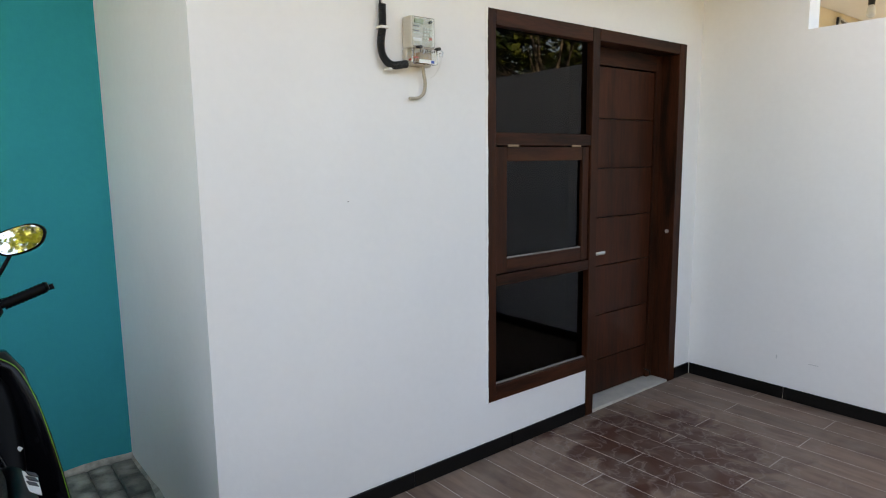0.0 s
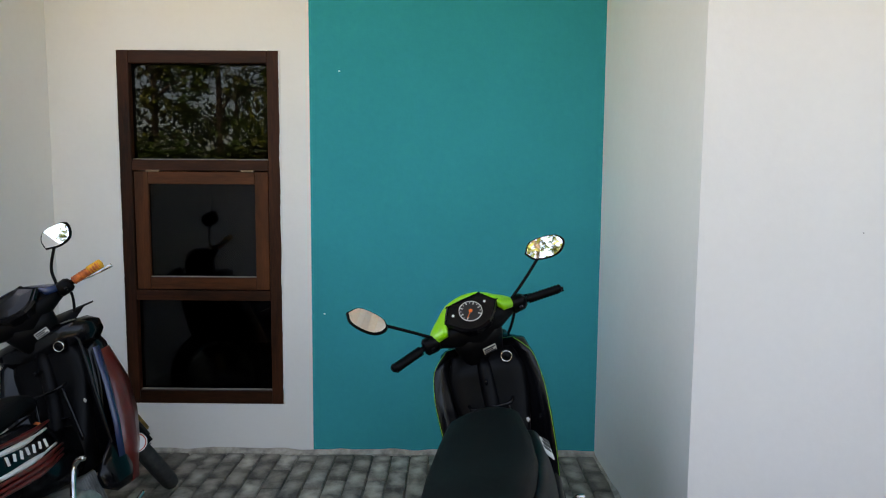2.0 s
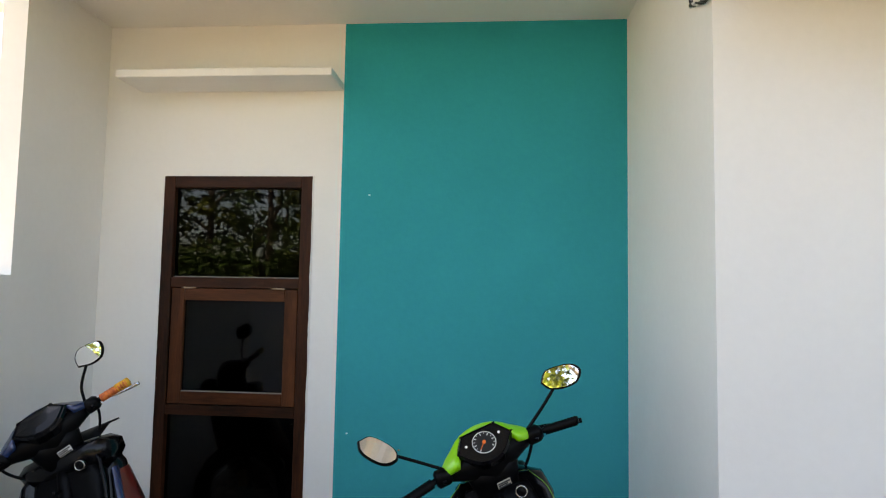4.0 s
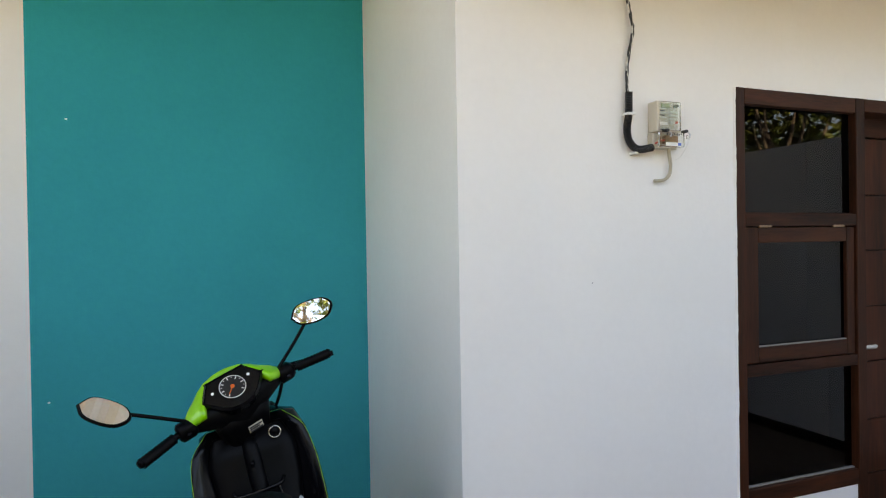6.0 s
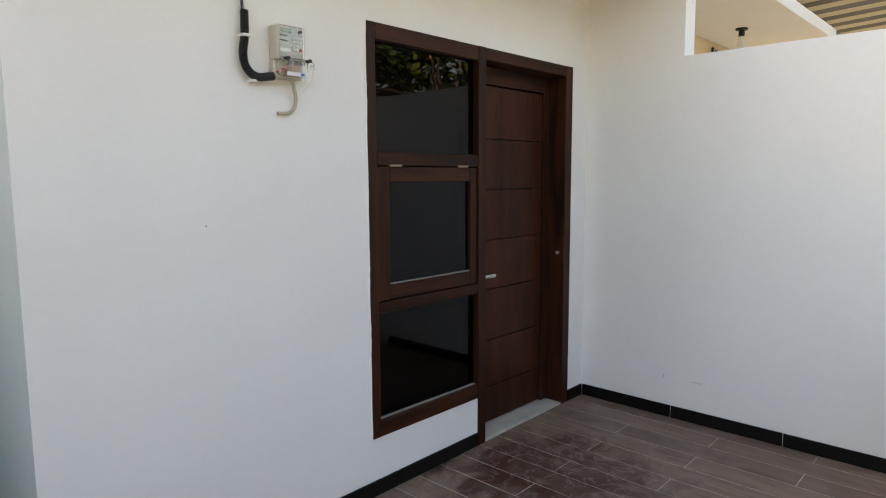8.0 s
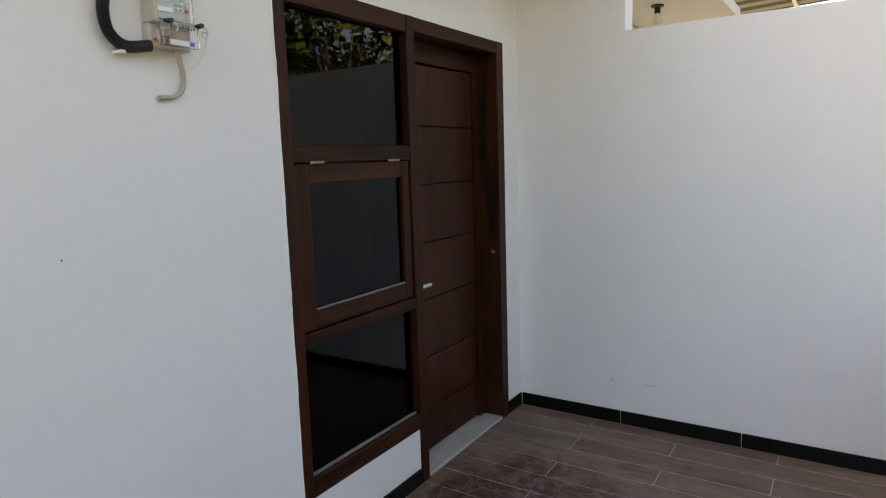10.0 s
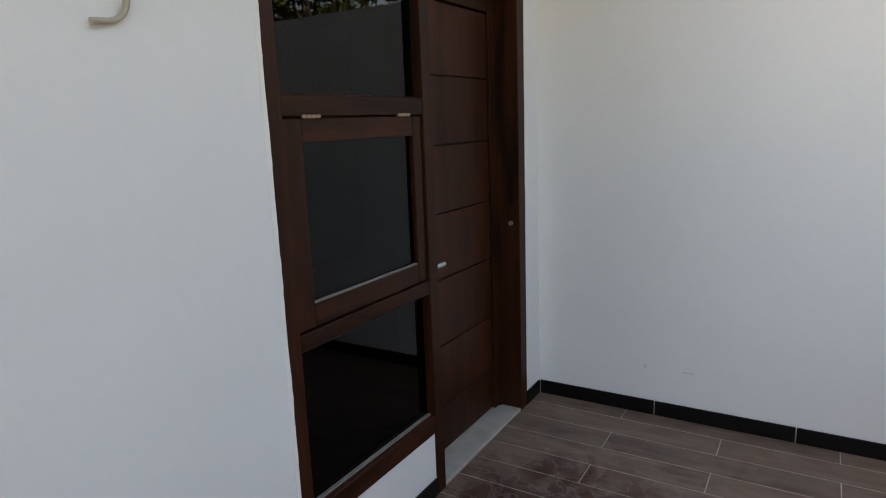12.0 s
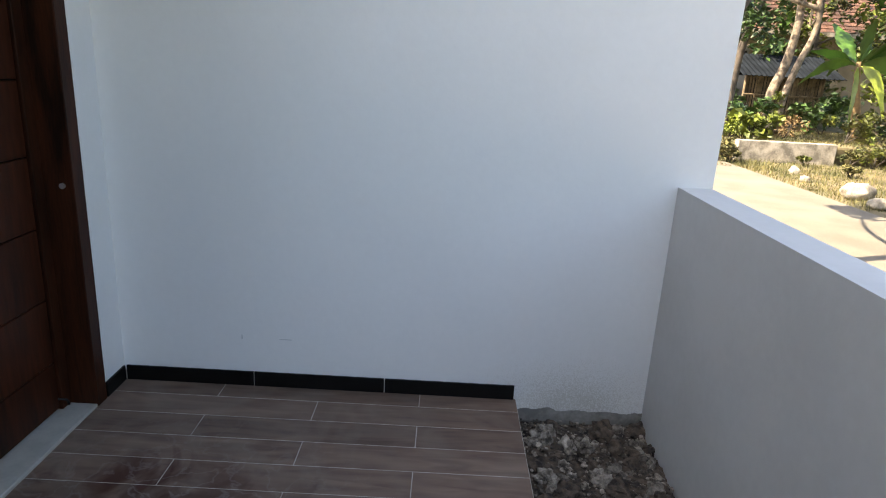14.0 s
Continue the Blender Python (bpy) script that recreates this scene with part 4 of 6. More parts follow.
def motorcycle(name, label, m, c, st, sw=1.0):
    """An underbone motorcycle, x to the right, y forward; its origin lies on the ground under the handlebar."""
    bike = empty(name, label, "motorcycle", m)
    def bp(nm, bm, mat, lab="", smooth=True, parent=None):
        return part(nm, bm, mat, parent or bike, lab, smooth=smooth)
    steering(bike, c, st)
    # leg shield: two wings that curve back from the middle, with a coloured lip
    for s in (-1, 1):
        rows, lip = [], []
        for z, wd, y0, back in ((0.90, 0.115, 0.085, 0.05), (0.84, 0.165, 0.080, 0.085), (0.74, 0.180, 0.055, 0.105), (0.62, 0.178, 0.020, 0.105), (0.50, 0.170, -0.015, 0.085), (0.40, 0.160, -0.035, 0.06), (0.32, 0.150, -0.045, 0.04)):
            row = []
            for k in range(7):
                u = k / 6
                row.append((s * sw * (0.02 + (wd - 0.02) * u), y0 - back * u ** 2.2, z + 0.012 * u))
            rows.append(row)
            lip.append(row[-1])
        bm = bmesh.new()
        vs = [[bm.verts.new(p) for p in r] for r in rows]
        for r, q in zip(vs, vs[1:]):
            for k in range(6):
                bm.faces.new((r[k], r[k + 1], q[k + 1], q[k]))
        sh = bp("leg_shield", bm, c["shield"], c["shield_label"])
        mod = sh.modifiers.new("thick", "SOLIDIFY")
        mod.thickness, mod.offset = 0.012, 0
        bp("shield_lip", tube(lip, 0.0010, 6), c["lip"], c["lip_label"])
        # outer skin in the body colour
        bm = bmesh.new()
        vs = [[bm.verts.new((p[0] * 0.99, p[1] + 0.013, p[2])) for p in r] for r in rows]
        for r, q in zip(vs, vs[1:]):
            for k in range(6):
                bm.faces.new((r[k], r[k + 1], q[k + 1], q[k]))
        bp("outer_fairing", bm, c["outer"]).modifiers.new("thick", "SOLIDIFY").thickness = 0.006
        # lower side cover that bulges beside the engine
        secs = [[(s * (x + q[0]), y, z + q[2]) for q in oval(0, 0, 0, rx, rz, 12, 2.6)] for x, y, z, rx, rz in ((0.150, 0.03, 0.40, 0.012, 0.03), (0.155, -0.02, 0.37, 0.026, 0.085), (0.158, -0.09, 0.34, 0.030, 0.10), (0.150, -0.17, 0.32, 0.024, 0.07), (0.14, -0.22, 0.32, 0.010, 0.03))]
        bp("side_cover", loft(secs), c["shield"])
    # front fairing round the steering head, with side panels
    secs = []
    for z, wx, y0, y1 in ((0.42, 0.10, 0.00, 0.10), (0.54, 0.140, 0.00, 0.17), (0.68, 0.165 * sw, 0.02, 0.22), (0.80, 0.170 * sw, 0.05, 0.23), (0.88, 0.150 * sw, 0.06, 0.20), (0.92, 0.09, 0.07, 0.15)):
        secs.append([(q[0], (y0 + y1) / 2 + q[2], z) for q in oval(0, 0, 0, wx, (y1 - y0) / 2, 20, 2.6)])
    bp("front_fairing", loft(secs), M_GLOSSB)
    for s in (-1, 1):
        for nm, mat, zs in () if not c["panels"] else (("fairing_panel", c["outer"], ((0.78, 0.06, 0.17, 0.184), (0.62, 0.01, 0.18, 0.196), (0.48, -0.04, 0.15, 0.190), (0.36, -0.08, 0.09, 0.176), (0.24, -0.08, 0.01, 0.152))), ("fairing_stripe", c["accent"], ((0.80, 0.012, 0.045, 0.184), (0.66, -0.030, 0.006, 0.188), (0.50, -0.075, -0.045, 0.182), (0.36, -0.115, -0.09, 0.166)))):
            bm = bmesh.new()
            vs = [[bm.verts.new((s * sw * xx, ya, z)), bm.verts.new((s * sw * (xx + 0.012), (ya + yb) / 2, z)), bm.verts.new((s * sw * (xx - 0.014), yb, z))] for z, ya, yb, xx in zs]
            for r, q in zip(vs, vs[1:]):
                for k in range(2):
                    bm.faces.new((r[k], r[k + 1], q[k + 1], q[k]))
            bp(nm, bm, mat).modifiers.new("thick", "SOLIDIFY").thickness = 0.010
    bp("beak", loft([[(q[0], y, z + q[2]) for q in oval(0, 0, 0, rx, rz, 12, 3)] for y, z, rx, rz in ((0.10, 0.90, 0.09, 0.03), (0.20, 0.90, 0.11, 0.022), (0.29, 0.885, 0.09, 0.012), (0.33, 0.875, 0.05, 0.006))]), M_MATTB)
    # inner panel with a tray and tunnel
    secs = []
    for z, wx, y0, y1 in ((0.36, 0.075, -0.17, -0.03), (0.50, 0.100, -0.12, 0.0), (0.62, 0.130, -0.065, 0.03), (0.72, 0.150, -0.03, 0.06), (0.80, 0.155, -0.01, 0.08), (0.88, 0.12, 0.005, 0.09)):
        secs.append([(q[0], (y0 + y1) / 2 + q[2], z) for q in oval(0, 0, 0, wx, (y1 - y0) / 2, 16, 4.0)])
    tunnel = bp("inner_panel", loft(secs), M_MATTB)
    for s in (-1, 1):
        bp("panel_rib", tube([(s * 0.060, -0.062, 0.70), (s * 0.070, -0.085, 0.60), (s * 0.085, -0.12, 0.48)], 0.007, 6), M_GLOSSB, parent=tunnel)
        bp("screw", tube([(s * 0.135, 0.03, 0.70), (s * 0.135, 0.008, 0.70)], 0.007, 8), M_MATTB, parent=tunnel)
    bp("tray_edge", tube([(-0.085, -0.065, 0.715), (-0.06, -0.095, 0.705), (0.06, -0.095, 0.705), (0.085, -0.065, 0.715)], 0.007, 6), M_GLOSSB, parent=tunnel)
    bp("hook", tube([(0, -0.04, 0.79), (0, -0.075, 0.785), (0, -0.08, 0.80)], 0.006, 6), M_GLOSSB, parent=tunnel)
    lock = bp("key_lock", move(tube([(0, 0, 0), (0, -0.018, 0)], 0.020, 14, flat=1.2), pose(0.093, 0.0, 0.858)), M_MATTB, parent=tunnel)
    bp("key_ring", move(move(ring(0.020, 0.003, 0.003, 20, 6), pose(0, 0, 0, 0, 0, 90)), pose(0.093, -0.018, 0.858)), M_CHROME, "pale ring round the key switch", parent=lock)
    bp("badge_bar", move(box(-0.030, 0.030, -0.002, 0.002, -0.007, 0.007, 0.001), pose(0.100, -0.050, 0.603, 0, -38, -18)), M_WHITEP, "small white maker's mark", smooth=False)
    # down tube, tunnel to the seat, engine
    bp("frame_tube", tube([(0, 0.02, 0.86), (0, -0.08, 0.60), (0, -0.22, 0.46), (0, -0.50, 0.47), (0, -0.85, 0.60)], 0.030, 10), M_MATTB)
    secs = [[(q[0], y, z + q[2]) for q in oval(0, 0, 0, rx, rz, 14, 3)] for y, z, rx, rz in ((-0.10, 0.46, 0.07, 0.10), (-0.22, 0.46, 0.085, 0.10), (-0.36, 0.50, 0.095, 0.12), (-0.45, 0.54, 0.10, 0.12))]
    bp("tunnel_cover", loft(secs), c["tunnel"])
    eng = bp("engine", loft([[(q[0], y, 0.27 + q[2]) for q in oval(0, 0, 0, rx, rz, 16, 3)] for y, rx, rz in ((-0.10, 0.05, 0.05), (-0.14, 0.075, 0.075), (-0.26, 0.08, 0.075), (-0.30, 0.13, 0.10), (-0.50, 0.14, 0.11), (-0.56, 0.10, 0.08))]), M_ALU)
    bp("clutch_cover", tube([(0.10, -0.37, 0.26), (0.158, -0.37, 0.26), (0.168, -0.37, 0.26)], [0.095, 0.088, 0.06], 20), c["engine"], parent=eng)
    bp("clutch_cover", tube([(0.10, -0.50, 0.27), (0.145, -0.50, 0.27)], [0.062, 0.054], 16), c["engine"], parent=eng)
    for k in range(7):
        bp("cooling_fin", box(-0.085, 0.085, -0.145 - k * 0.016, -0.139 - k * 0.016, 0.185, 0.355, 0.002), M_ALU, smooth=False, parent=eng)
    bp("kick_lever", tube([(0.165, -0.52, 0.28), (0.19, -0.50, 0.33), (0.20, -0.43, 0.44), (0.225, -0.42, 0.47), (0.25, -0.42, 0.47)], 0.010, 8), M_CHROME, "worn chrome kick lever")
    bp("brake_pedal", tube([(0.13, -0.42, 0.17), (0.20, -0.34, 0.17), (0.215, -0.20, 0.19), (0.22, -0.14, 0.20)], 0.009, 8), M_CHROME)
    for s in (-1, 1):
        bp("foot_peg", tube([(s * 0.10, -0.34, 0.19), (s * 0.17, -0.34, 0.18), (s * 0.28, -0.34, 0.19)], [0.012, 0.014, 0.017], 10), M_TYRE)
    bp("exhaust", tube([(0.05, -0.15, 0.20), (0.10, -0.35, 0.13), (0.13, -0.65, 0.16), (0.15, -0.90, 0.24), (0.16, -1.20, 0.32)], [0.016, 0.018, 0.03, 0.05, 0.046], 14), M_MATTB)
    bp("side_stand", tube([(-0.08, -0.40, 0.20), (-0.16, -0.42, 0.10), (-0.215, -0.44, 0.045)], 0.010, 8), M_MATTB)
    # seat
    secs = []
    for y, z, wx, h in ((-0.31, 0.735, 0.035, 0.022), (-0.35, 0.752, 0.075, 0.040), (-0.45, 0.768, 0.118, 0.048), (-0.60, 0.757, 0.140, 0.050), (-0.78, 0.758, 0.150, 0.052), (-0.92, 0.775, 0.140, 0.052), (-1.08, 0.795, 0.115, 0.045), (-1.18, 0.795, 0.07, 0.03)):
        secs.append([(q[0], y + st["shift"], z - st["drop"] + q[2]) for q in oval(0, 0, 0, wx, h, 18, 2.7)])
    seat = bp("seat", loft(secs), M_SEAT, c["seat_label"])
    for s in (-1, 1):
        bp("seat_piping", tube([(s * x, y + st["shift"], z - st["drop"]) for x, y, z in ((0.060, -0.385, 0.712), (0.100, -0.48, 0.716), (0.124, -0.62, 0.712), (0.142, -0.78, 0.716), (0.142, -0.92, 0.744), (0.116, -1.08, 0.768))], 0.004, 6), M_MATTB, parent=seat)
        # body side panels under the seat
        secs = []
        for y, z, x, rx, rz in ((-0.20, 0.56, 0.070, 0.014, 0.04), (-0.32, 0.61, 0.095, 0.024, 0.075), (-0.46, 0.645, 0.134, 0.030, 0.085), (-0.66, 0.655, 0.152, 0.028, 0.090), (-0.90, 0.68, 0.142, 0.024, 0.080), (-1.12, 0.73, 0.100, 0.020, 0.055), (-1.26, 0.76, 0.070, 0.012, 0.03)):
            secs.append([(s * (x + q[0]), y, z - st["drop"] * 1.4 + q[2]) for q in oval(0, 0, 0, rx, rz, 14, 2.6)])
        pan = bp("side_panel", loft(secs), c["panel"], c["panel_label"])
        for dy, z, ln, mat in c["stripes"]:
            z -= st["drop"] * 1.4
            xs = np.interp([-dy, -(dy - ln / 2), -(dy - ln)], [0.20, 0.32, 0.46, 0.66, 0.90, 1.12], [0.086, 0.121, 0.166, 0.182, 0.168, 0.122])
            bp("stripe", tube([(s * xs[0], dy, z), (s * xs[1], dy - ln / 2, z + 0.006), (s * xs[2], dy - ln, z + 0.025)], [0.004, 0.011, 0.005], 6), mat, parent=pan)
    if c["letters"]:
        for k in range(7):
            bp("letter_stroke", move(box(-0.0015, 0.0015, -0.006, 0.006, -0.015 + 0.004 * (k % 2), 0.015, 0.001), pose(0.1835 - 0.0006 * abs(k - 4), -0.46 - k * 0.032, 0.577 + k * 0.003, -30 if k % 3 else -12, -6, 0)), M_WHITEP, "slanted white stroke of the model name", smooth=False)
        bp("round_badge", move(tube([(0, 0, 0), (0, -0.004, 0)], 0.017, 16), pose(-0.062, -0.112, 0.60, -14, 0, 0)), M_ORANGE, "round orange sticker", smooth=False, parent=tunnel)
        for k in range(5):
            bp("vent_slot", move(box(-0.030, 0.030, -0.004, 0.002, -0.004, 0.004, 0.002), pose(0.035 - 0.004 * k, -0.098 - 0.012 * k, 0.585 - 0.028 * k, -16, 14, 0)), M_GLOSSB, smooth=False, parent=tunnel)
        # wide upper shroud with a visor that juts forward over the lamp
        secs = [[(q[0], (y0 + y1) / 2 + q[2], z) for q in oval(0, 0, 0, wx, (y1 - y0) / 2, 18, 3.0)] for z, wx, y0, y1 in ((0.80, 0.150, 0.02, 0.20), (0.86, 0.205, -0.01, 0.22), (0.905, 0.215, -0.02, 0.20), (0.935, 0.180, 0.0, 0.17), (0.945, 0.11, 0.03, 0.14))]
        bp("upper_shroud", loft(secs), M_GLOSSB, "black shroud under the handlebar")
        vz = bmesh.new()
        rows = [[vz.verts.new((x, y + 0.02 * abs(x) * -4, z)) for x in (-0.13, -0.06, 0.0, 0.06, 0.13)] for y, z in ((0.12, 0.945), (0.22, 0.985), (0.31, 0.99))]
        for p0, p1 in zip(rows, rows[1:]):
            for k in range(4):
                vz.faces.new((p0[k], p0[k + 1], p1[k + 1], p1[k]))
        bp("visor", vz, M_MATTB).modifiers.new("thick", "SOLIDIFY").thickness = 0.008
    if c["plate"]:
        pl = bp("panel_plate", move(box(-0.002, 0.002, -0.060, 0.060, -0.019, 0.019, 0.001), pose(0.1730, -0.54, 0.700, 0, -38, 4)), M_WHITEP, "white model-name plate with dark strokes", smooth=False)
        for k in range(4):
            bp("stroke", move(box(-0.001, 0.0015, -0.010, 0.010, -0.013, 0.013), pose(0.1750, -0.495 - k * 0.029, 0.702, 20, -38, 4)), M_INK, smooth=False, parent=pl)
    bp("tail", loft([[(q[0], y, z + q[2]) for q in oval(0, 0, 0, rx, rz, 12, 2.4)] for y, z, rx, rz in ((-1.15, 0.76, 0.09, 0.05), (-1.28, 0.78, 0.07, 0.035), (-1.36, 0.79, 0.04, 0.02))]), c["panel"])
    bp("grab_rail", tube([(-0.11, -1.0, 0.74), (-0.12, -1.2, 0.80), (0, -1.30, 0.815), (0.12, -1.2, 0.80), (0.11, -1.0, 0.74)], 0.010, 8), M_MATTB)
    secs = []
    for k in range(8):
        a = radians(30 + k * 20)
        secs.append([(q[0], -0.88 + math.cos(a) * (0.33 + q[2]), 0.285 + math.sin(a) * (0.33 + q[2])) for q in oval(0, 0, 0, 0.06, 0.010, 10, 2.6)])
    bp("rear_fender", loft(secs), M_MATTB)
    for s in (-1, 1):
        bp("shock", tube([(s * 0.12, -0.85, 0.30), (s * 0.12, -0.78, 0.60)], 0.020, 10), M_MATTB)
        bp("swing_arm", tube([(s * 0.09, -0.45, 0.27), (s * 0.09, -0.88, 0.285)], 0.018, 8), M_MATTB)
    wheel(bike, "rear_wheel", pose(0, -0.88, 0.285), 0.285)
    return bike


GREEN_C = dict(panels=False, accent=M_GLOSSB, grip=M_MATTB, grip_label="black ribbed grip", grip_end=M_MATTB, grip_tip=None, shell=M_GREEN, shell_label="lime green top cover", shield=M_GLOSSB, shield_label="", lip=M_GREEN, lip_label="thin lime green lip", outer=M_GREEN, fender=M_GLOSSB, tunnel=M_MATTB, engine=M_ALU, panel=M_MATTB, panel_label="dark grey side panel", stripes=[], letters=False, plate=True, label=M_METER, mirror="leaf", seat_label="black vinyl seat")
GREEN_S = dict(bar=0.998, fork=0.0, shift=0.0, drop=0.0, sticker=False, turn=22.0, dial=True, levers=False, mid=[(-0.262, 0.020, 0.108), (0.262, 0.004, 0.098)], head=[(-0.364, 0.050, 0.184), (0.357, 0.010, 0.176)], face=[(-42, -78, 34), (-26, -38, -4)], mscale=1.06)
motorcycle("motorcycle", "black and lime green motorcycle parked beside the return wall", pose(-0.503, 0.191, ZP, 0, -14.4, -5.0), GREEN_C, GREEN_S, 1.15)

RED_C = dict(panels=True, accent=M_NAVY, grip=M_ORANGE, grip_label="orange rubber grip", grip_end=M_YELLOW, grip_tip=M_YELLOW, shell=M_NAVY, shell_label="dark blue-black top cover", shield=M_GLOSSB, shield_label="", lip=M_GLOSSB, lip_label="", outer=M_REDB, fender=M_MATTB, tunnel=M_GLOSSB, engine=M_TEALENG, panel=M_GLOSSB, panel_label="black side panel with red and white stripes", stripes=[(-0.30, 0.690, 0.42, M_REDB), (-0.36, 0.674, 0.40, M_WHITEP), (-0.33, 0.606, 0.46, M_WHITEP), (-0.27, 0.588, 0.52, M_REDB), (-0.29, 0.572, 0.50, M_REDB), (-0.31, 0.556, 0.46, M_REDB)], letters=True, plate=False, label=M_CLIPW, mirror="round", seat_label="black vinyl seat, slightly worn")
RED_S = dict(bar=1.026, fork=0.05, shift=0.09, drop=0.045, sticker=True, turn=36.0, dial=False, levers=True, mid=[(-0.24, 0.02, 0.085), (0.200, 0.012, 0.105)], head=[(-0.36, 0.035, 0.10), (0.288, 0.018, 0.200)], face=[(-35, -38, 0), (-30, -36, 0)], mscale=1.0)
red_bike = motorcycle("motorcycle", "black and dark red motorcycle with orange grips parked by the window", pose(-2.192, 0.40, ZP, 0, -22.5, 3.0), RED_C, RED_S, 1.06)


# ---- strip of rubble between terrace and front wall ----
def rubble(name, x0, x1, y0, y1, z, label):
    """Lumpy soil with broken lime and stones lying in it."""
    r = empty(name, label, "rubble", kind="structure")
    bm = bmesh.new()
    nx, ny = 200, 44
    grid = []
    for i in range(nx + 1):
        row = []
        for j in range(ny + 1):
            px, py = x0 + (x1 - x0) * i / nx, y0 + (y1 - y0) * j / ny
            h = noise.noise(Vector((px * 5, py * 5, 0))) * 0.034 + abs(noise.noise(Vector((px * 17, py * 17, 4)))) * 0.026 + noise.noise(Vector((px * 42, py * 42, 9))) * 0.011 + noise.noise(Vector((px * 90, py * 90, 2))) * 0.005
            row.append(bm.verts.new((px, py, z + h)))
        grid.append(row)
    for i in range(nx):
        for j in range(ny):
            bm.faces.new((grid[i][j], grid[i + 1][j], grid[i + 1][j + 1], grid[i][j + 1]))
    part("soil_bed", bm, M_SOIL, r)
    rng = random.Random(5)
    small = bmesh.new()
    for k in range(2400):
        s = rng.choice((0.003, 0.004, 0.004, 0.005, 0.006, 0.008, 0.011))
        stone(small, (rng.uniform(x0, x1) if k % 3 else rng.uniform(2.0, x1), rng.uniform(y0, y1), z + rng.uniform(0.004, 0.024)), s, rng)
    part("gravel", small, M_GRAVEL, r, kind="stuff")
    for k in range(110):
        b = bmesh.new()
        s = rng.uniform(0.010, 0.024) if k % 4 else rng.uniform(0.026, 0.042)
        near = rng.random() < 0.72
        stone(b, (rng.uniform(max(x0, 2.0), x1 - 0.03), rng.uniform(y0 + 0.02, y0 + 0.2) if near else rng.uniform(y0 + 0.02, y1 - 0.03), z + 0.008 + s * 0.25), s, rng, 3 if s > 0.025 else 2)
        part("stone", b, M_GRAVEL if k % 4 else M_SOIL, r)
    for k in range(120):
        b = bmesh.new()
        s = rng.uniform(0.016, 0.032) if k % 7 else rng.uniform(0.040, 0.055)
        stone(b, (rng.uniform(1.5, x1 - 0.05), y0 + 0.03 + (y1 - y0 - 0.08) * rng.random() ** 1.5, z + 0.010 + s * 0.18), s, rng, 3, 0.6)
        part("lime_lump", b, M_LUMP if k % 3 else M_SOIL, r)
    return r


def stone(bm, at, size, rng, sub=1, rough=0.5):
    b = bmesh.new()
    bmesh.ops.create_icosphere(b, subdivisions=sub, radius=1)
    sx, sy, sz = (rng.uniform(0.7, 1.3) for _ in range(3))
    seed = rng.uniform(0, 50)
    for v in b.verts:
        k = 1 + rough * (noise.noise(v.co * 1.4 + Vector((seed, 0, 0))) + 0.45 * noise.noise(v.co * 3.7 + Vector((0, seed, 0))))
        v.co = Vector((v.co.x * sx * k, v.co.y * sy * k, v.co.z * sz * k * 0.75)) * size
    bmesh.ops.rotate(b, verts=b.verts, matrix=Matrix.Rotation(rng.uniform(0, 6.3), 3, "Z"))
    bmesh.ops.translate(b, verts=b.verts, vec=at)
    return merge(bm, b)


rubble("rubble_strip", 0.02, XR + 0.005, -2.410, -1.816, -0.098, "broken lime rubble and soil beside the terrace")

# ---- plants ----
M_LEAF = material("leaf_green", (0.045, 0.088, 0.015), 0.5, vary=0.3, scale=0.8, random_amount=0.45, island=True, tint=(0.030, 0.070, 0.012))
M_LEAFY = material("leaf_yellow_green", (0.125, 0.155, 0.018), 0.5, vary=0.3, scale=0.9, random_amount=0.4, island=True, tint=(0.09, 0.085, 0.015))
M_BARK = material("tree_bark", (0.085, 0.066, 0.050), 0.9, vary=0.3, scale=6, fine=60, bump=0.9, bump_scale=25)
M_BARKP = material("pale_tree_bark", (0.25, 0.19, 0.135), 0.85, vary=0.35, scale=7, fine=60, bump=0.7, bump_scale=30)
M_BANANA = material("banana_leaf", (0.075, 0.16, 0.025), 0.42, vary=0.2, scale=3, random_amount=0.3)
M_STRAW = material("dry_leaf", (0.20, 0.125, 0.055), 0.8, vary=0.2, scale=6, random_amount=0.3, island=True)
M_GRASS = material("sunburnt_grass", (0.135, 0.112, 0.040), 0.8, vary=0.3, scale=2, random_amount=0.5, island=True, tint=(0.12, 0.14, 0.035))


def leaves(name, clumps, count, size, mat, parent, rng, aspect=0.55):
    """Many small folded leaves scattered through rounded clumps."""
    verts, faces = [], []
    for cx, cy, cz, r in clumps:
        for _ in range(count):
            d = Vector((rng.gauss(0, 1), rng.gauss(0, 1), rng.gauss(0, 1)))
            d = d.normalized() * r * (rng.random() ** 0.45)
            d.z *= 0.75
            p = Vector((cx, cy, cz)) + d
            q = Euler((rng.uniform(-0.9, 0.9), rng.uniform(-0.9, 0.9), rng.uniform(0, 6.3))).to_matrix()
            s = size * rng.uniform(0.6, 1.3)
            k = len(verts)
            for x, y, z in ((-1, 0, -0.1), (0, -aspect, 0.12), (1, 0, -0.15), (0, aspect, 0.12), (0, 0, 0)):
                verts.append(p + q @ (Vector((x, y, z)) * s))
            faces += [(k, k + 1, k + 4), (k + 1, k + 2, k + 4), (k + 2, k + 3, k + 4), (k + 3, k, k + 4)]
    me = bpy.data.meshes.new(name)
    me.from_pydata(verts, [], faces)
    me.materials.append(mat)
    ob = new(name, me)
    ob.parent = parent
    return ob


